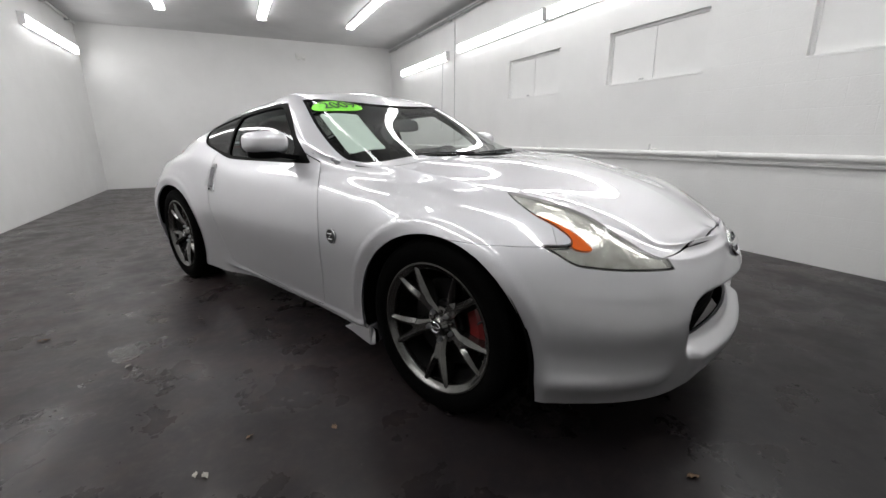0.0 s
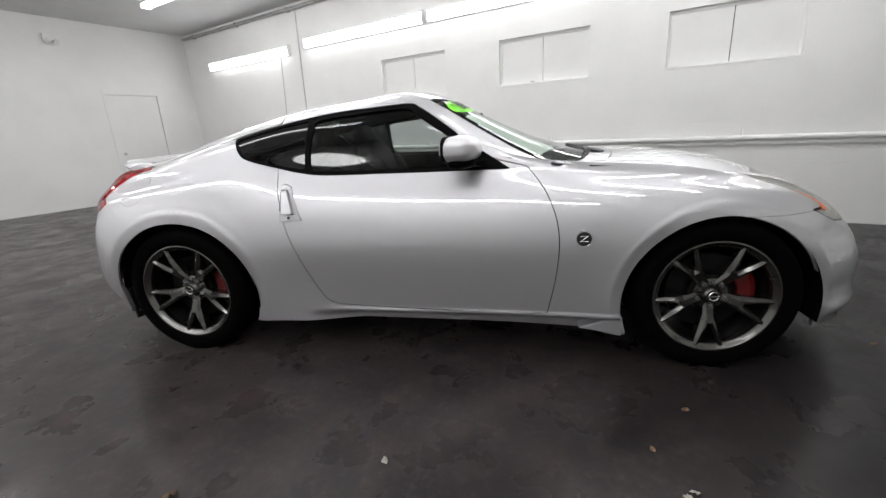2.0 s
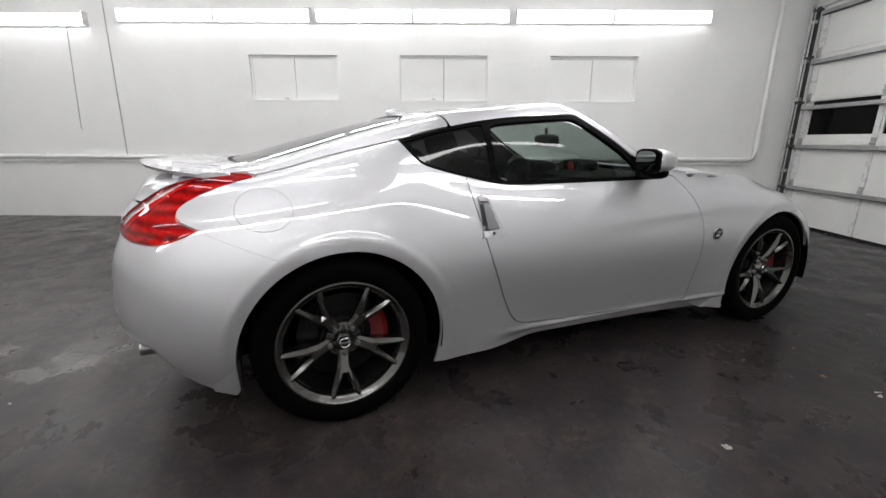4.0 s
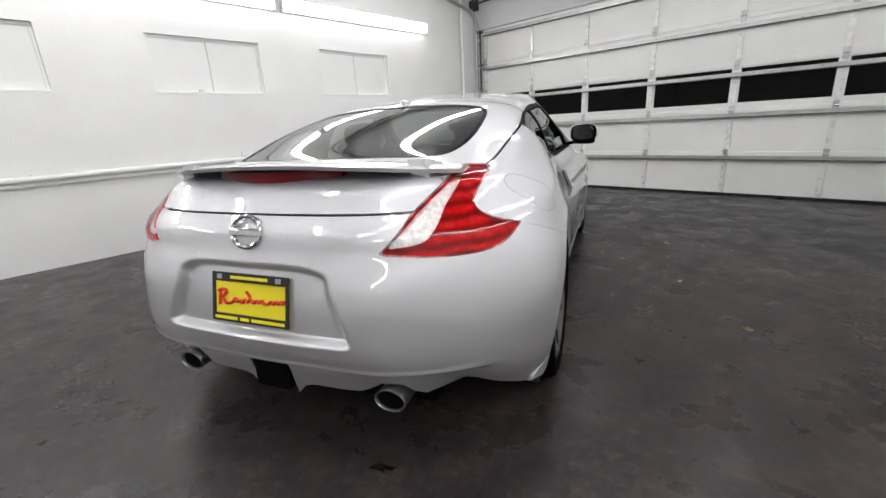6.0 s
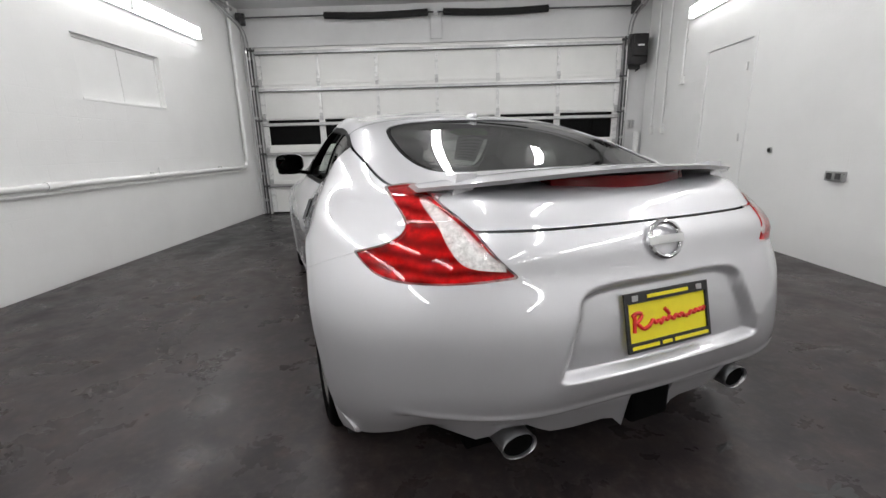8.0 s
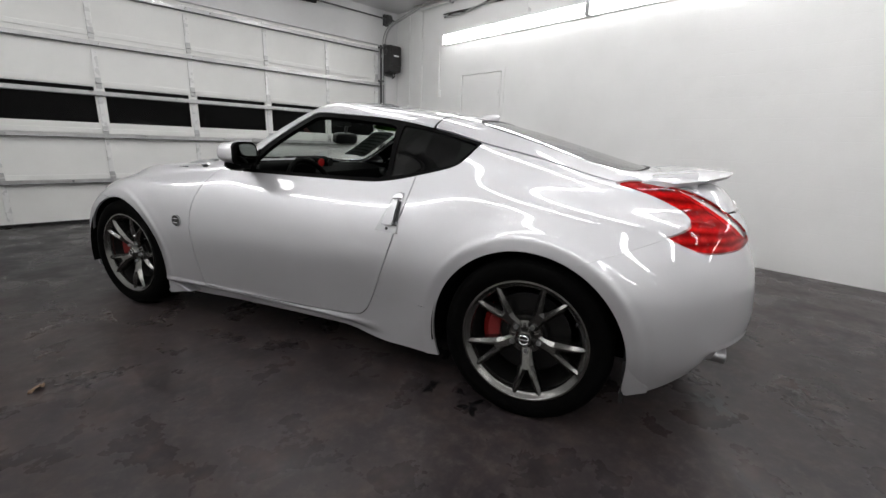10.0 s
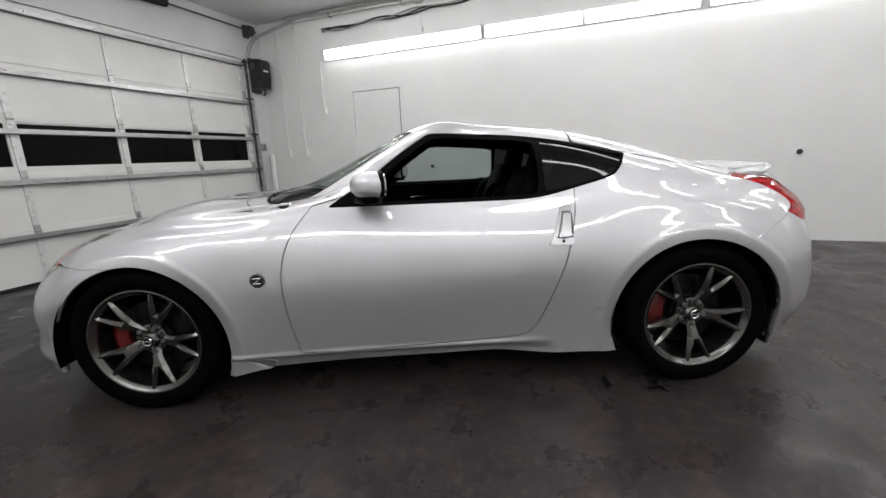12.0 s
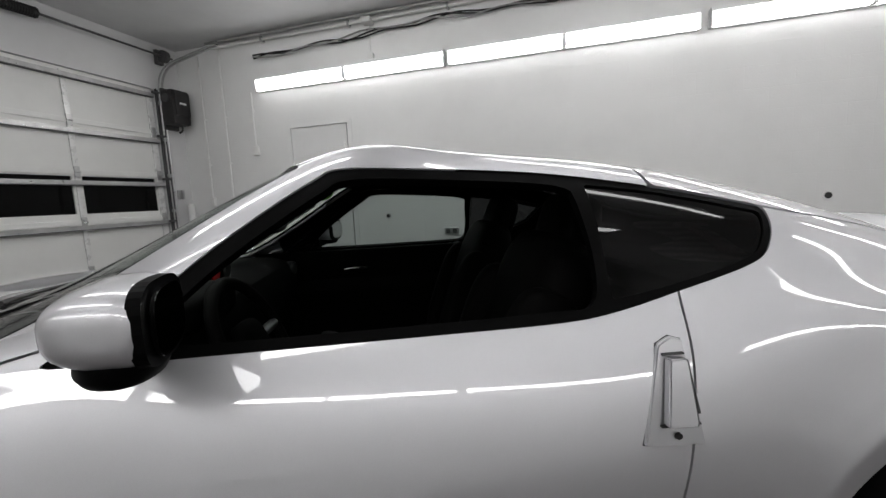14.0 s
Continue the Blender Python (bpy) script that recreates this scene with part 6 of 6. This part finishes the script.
for px in (-0.40, 0.05):
    line = [(px + 0.40 * t, 0.835 - 0.30 * (px + 0.40 * t) ** 2) for t in np.linspace(0, 1, 12)]
    w = rod([(x, y, top_z(x, y) + 0.001) for x, y in line], [0.007 - 0.003 * i / 11 for i in range(12)], 8)
    part("wiper", w, BLACKMARK, car, "black windscreen wiper", smooth=50)
b = bmesh.new()
bmesh.ops.create_uvsphere(b, u_segments=18, v_segments=10, radius=1.0)
for vt in b.verts:
    vt.co = (vt.co.x * 0.022, -0.79 + vt.co.y * 0.06 - max(vt.co.z, 0) * 0.02, 1.234 + vt.co.z * 0.024)
part("roof_aerial", b, PAINT, car, smooth=60)

# stickers on the windscreen
oval = lambda sh: (1 - np.hypot((sh.P[:, 0] - 0.435) / 0.155, (sh.P[:, 1] - 0.155 + 0.12 * (sh.P[:, 0] - 0.435)) / 0.062)) * 0.06
sheet_poly = loop([(.585, .195), (.375, .255), (.500, .63), (.665, .545)], 6, (0, 1, 2, 3))
sheet = take(screen, lambda sh: only_where(inside(sh.P[:, 0], sh.P[:, 1], sheet_poly), sh.P[:, 2] > 0.9), 0.0)[1].moved(-0.0095)
price = sheet.part("price_sheet", PAPER, car, (1,), "pale printed price sheet stuck inside the windscreen", thick=0.001)[0]
for k in range(7):
    f = 0.08 + k * 0.125
    lo = loop([(.57 + .075 * f, .20 + .36 * f), (.40 + .115 * f, .25 + .36 * f), (.40 + .115 * (f + .05), .25 + .36 * (f + .05)), (.57 + .075 * (f + .05), .20 + .36 * (f + .05))], 2, (0, 1, 2, 3))
    ln = take(screen, lambda sh: only_where(inside(sh.P[:, 0], sh.P[:, 1], lo), sh.P[:, 2] > 0.9), 0.0)[1]
    if len(ln.F):
        ln.moved(-0.011).part("printed_line", PAPERGREY, price, (1,))
tag_oval = take(screen, lambda sh: only_where(oval(sh), sh.P[:, 2] > 0.9), 0.0)[1].moved(-0.003)
green = tag_oval.part("year_sticker", GREENSTICKER, car, (1,), "lime green oval year sticker", thick=0.0008)[0]
txt = bpy.data.curves.new("year", "FONT")
txt.body, txt.size, txt.extrude, txt.align_x, txt.align_y = "2009", 0.112, 0.0006, "CENTER", "CENTER"
to = bpy.data.objects.new("year_text_line", txt)
scene.collection.objects.link(to)
bpy.context.view_layer.update()
me = bpy.data.meshes.new_from_object(to.evaluated_get(bpy.context.evaluated_depsgraph_get()))
bpy.data.objects.remove(to)
k = np.argmin((tag_oval.P[:, 0] - 0.435) ** 2 + (tag_oval.P[:, 1] - 0.155) ** 2)
nrm, org = Vector(tag_oval.N[k]).normalized(), Vector(tag_oval.P[k])
xax = Vector((-1, 0, 0))
xax = (xax - nrm * xax.dot(nrm)).normalized()
yax = nrm.cross(xax)
me.transform(Matrix.Translation(org + nrm * 0.004) @ Matrix((xax, yax, nrm)).transposed().to_4x4())
me.materials.append(INK)
yt_ = new("year_figures", me)
yt_.parent = green

# ---- interior ----


def blob(cx, cy, cz, sx, sy, sz, e=0.5, rx=0.0):
    b = bmesh.new()
    bmesh.ops.create_uvsphere(b, u_segments=28, v_segments=18, radius=1.0)
    for vt in b.verts:
        q = [math.copysign(abs(c) ** e, c) for c in vt.co]
        vt.co = (q[0] * sx, q[1] * sy, q[2] * sz)
    bmesh.ops.transform(b, matrix=pose(cx, cy, cz, rx), verts=b.verts[:])
    return b


for x in (-0.37, 0.37):
    seat = part("bucket_seat", blob(x, -0.20, 0.42, 0.25, 0.27, 0.09, 0.45, -6), LEATHER, car, "black leather bucket seat", smooth=60)
    part("backrest", blob(x, -0.52, 0.72, 0.235, 0.085, 0.33, 0.5, 20), LEATHER, seat, smooth=60)
    part("headrest", blob(x, -0.665, 1.05, 0.13, 0.055, 0.095, 0.55, 18), LEATHER, seat, smooth=60)
    for d in (-1, 1):
        part("bolster", blob(x + d * 0.205, -0.46, 0.68, 0.055, 0.095, 0.25, 0.6, 20), LEATHER, seat, smooth=60)
dash = [[(x, y, z) for y, z in ((0.84 - 0.45 * x * x, 0.60), (0.84 - 0.45 * x * x, 0.895), (0.66 - 0.10 * x * x, 0.905), (0.45, 0.895 + (0.012 if -0.55 < x < -0.2 else 0)), (0.36, 0.865), (0.33, 0.80), (0.36, 0.66), (0.42, 0.56))] for x in np.linspace(-0.68, 0.68, 25)]
dashboard = part("dashboard", sections(dash), DASH, car, "black dashboard", smooth=40)
part("gauge_hood", blob(-0.37, 0.40, 0.895, 0.19, 0.11, 0.055, 0.6), DASH, dashboard, smooth=60)
for x in (-0.10, 0.0, 0.10):
    g = blob(x, 0.52, 0.925, 0.042, 0.07, 0.038, 0.8)
    part("gauge_pod", g, DASH, dashboard, smooth=60)
    gl = bmesh.new()
    tube(gl, [(x, 0.452, 0.922), (x, 0.446, 0.921)], 0.029, 18)
    part("gauge_face", gl, REDPLASTIC if x == 0 else BLACKMARK, dashboard)
wheelm = pose(-0.37, 0.215, 0.79, 66)
sw = bmesh.new()
tube(sw, [(0.182 * math.cos(a), 0.178 * math.sin(a), 0) for a in np.linspace(0, 2 * math.pi, 40, endpoint=False)], 0.0165, 10, closed=True)
bmesh.ops.transform(sw, matrix=wheelm, verts=sw.verts[:])
steering = part("steering_wheel", sw, LEATHER, car, "black leather steering wheel", smooth=60)
hubs = blob(0, 0, -0.01, 0.075, 0.065, 0.03, 0.7)
bmesh.ops.transform(hubs, matrix=wheelm, verts=hubs.verts[:])
part("airbag_boss", hubs, DASH, steering, smooth=60)
for a in (0, math.pi, -math.pi / 2):
    sp = rod([(0.05 * math.cos(a), 0.05 * math.sin(a), -0.01), (0.17 * math.cos(a), 0.17 * math.sin(a), 0)], 0.016, 8)
    bmesh.ops.transform(sp, matrix=wheelm, verts=sp.verts[:])
    part("wheel_spoke", sp, SATIN, steering, smooth=60)
col = rod([(-0.37, 0.23, 0.775), (-0.37, 0.45, 0.70)], 0.04, 12)
part("steering_column", col, DASH, car, smooth=60)
part("centre_console", boxes((-0.12, 0.12, -0.62, 0.45, 0.22, 0.56), bevel=0.03), DASH, car, smooth=40)
part("gear_lever", rod([(0.0, 0.10, 0.55), (0.0, 0.08, 0.68)], [0.012, 0.03], 12), LEATHER, car, smooth=60)
part("cabin_floor", boxes((-0.78, 0.78, -0.80, 0.82, 0.22, 0.27)), CARPET, car)
part("cargo_floor", boxes((-0.62, 0.62, -1.86, -0.78, 0.66, 0.72), (-0.62, 0.62, -0.80, -0.76, 0.25, 0.74), bevel=0.01), CARPET, car)
part("strut_brace", boxes((-0.62, 0.62, -1.22, -1.14, 0.72, 0.83), bevel=0.03), DASH, car, smooth=40)
part("rear_view_mirror", blob(-0.0, 0.235, 1.095, 0.125, 0.022, 0.038, 0.55, 10), BLACKMARK, car, "black rear-view mirror", smooth=60)
part("mirror_stalk", rod([(0.0, 0.235, 1.12), (0.0, 0.225, 1.172)], 0.011, 8), BLACKMARK, car)
for s in (1, -1):
    dp = [[(s * (skin_x(y, 0.62) - d), y, z) for z, d in ((0.28, 0.09), (0.60, 0.10), (0.66, 0.14), (0.70, 0.14), (0.74, 0.12), (0.90, 0.17), (0.905, 0.15), (0.62, 0.05), (0.30, 0.05))] for y in np.linspace(-0.64, 0.55, 12)]
    door_card = part("door_card", sections(dp), DASH, car, smooth=40)
    ph = rod(rounded([(s * 0.775, 0.10, 0.79), (s * 0.755, 0.04, 0.80), (s * 0.775, -0.02, 0.79)], 0.03), 0.012, 8)
    part("inner_handle", ph, CHROME, door_card, smooth=60)
    bx = rod([(s * 0.70, -0.60, 0.93), (s * 0.72, -0.62, 0.70)], 0.008, 6)
    part("seat_belt", bx, BLACKMARK, car)
    vent = blob(s * 0.66, 0.36, 0.83, 0.055, 0.03, 0.04, 0.7)
    part("air_vent", vent, BLACKMARK, dashboard, smooth=60)


# ---- concrete blocks of the two side walls: painted, a little proud of their joints ----
def clip_block(a, b, z0, z1, holes):
    """What is left of a block beside an opening, or None."""
    for ha, hb, hz0, hz1 in holes:
        if b <= ha or a >= hb or z1 <= hz0 or z0 >= hz1:
            continue
        rests = [(a, min(b, ha), z0, z1), (max(a, hb), b, z0, z1), (a, b, z0, min(z1, hz0)), (a, b, max(z0, hz1), z1)]
        a, b, z0, z1 = max(rests, key=lambda r: max(r[1] - r[0], 0) * max(r[3] - r[2], 0))
        if b - a < 0.03 or z1 - z0 < 0.015:
            return None
    return a, b, z0, z1


def block_faces(hy, hz, face, base=0):
    """A shallow block with chamfered edges, its front towards +x (face 1) or -x (face -1)."""
    P = [(0.0, -hy, -hz), (0.0, hy, -hz), (0.0, hy, hz), (0.0, -hy, hz)]
    P += [(face * 0.0005, y - math.copysign(0.0025, y), z - math.copysign(0.0025, z)) for _, y, z in P]
    F = [(4, 5, 6, 7), (0, 1, 5, 4), (1, 2, 6, 5), (2, 3, 7, 6), (3, 0, 4, 7)]
    return P, [tuple(i + base for i in (f if face > 0 else f[::-1])) for f in F]


def block_mesh(P, F):
    me = bpy.data.meshes.new("block")
    me.from_pydata(P, [], F)
    me.materials.append(WALL)
    return me


COURSE, RUN = 0.2032, 0.4064
for host, wx, face, holes, near in ((wall_left, XL, 1, [(a, b, WZ0, WZ1) for a, b in WINDOWS], (-3.7, 2.2)),
                                    (wall_right, XR, -1, [(DX0 - 0.06, DX1 + 0.06, 0, DZ + 0.05)], (-3.0, 3.6))):
    shared, rest_P, rest_F = {}, [], []
    for row in range(16):
        for col in range(-22, 11):
            a = col * RUN + (RUN / 2 if row % 2 else 0) + 0.002
            spot = clip_block(max(a, YB), min(a + RUN - 0.004, YD - 0.025), row * COURSE + 0.002, (row + 1) * COURSE - 0.002, holes)
            if spot is None or spot[1] - spot[0] < 0.03:
                continue
            y0, y1, z0, z1 = spot
            hy, hz = round((y1 - y0) / 2, 4), round((z1 - z0) / 2, 4)
            cy, cz = (y0 + y1) / 2, (z0 + z1) / 2
            if near[0] < cy < near[1] and cz < 1.9:
                if (hy, hz) not in shared:
                    shared[hy, hz] = block_mesh(*block_faces(hy, hz, face))
                ob = new("block", shared[hy, hz])
                ob.parent = host
                ob.matrix_basis = Matrix.Translation((wx, cy, cz))
            else:
                P, F = block_faces(hy, hz, face, len(rest_P))
                rest_P += [(x + wx, y + cy, z + cz) for x, y, z in P]
                rest_F += F
    ob = new("far_blocks", block_mesh(rest_P, rest_F))
    ob.parent = host
    ob["kind"] = "stuff"
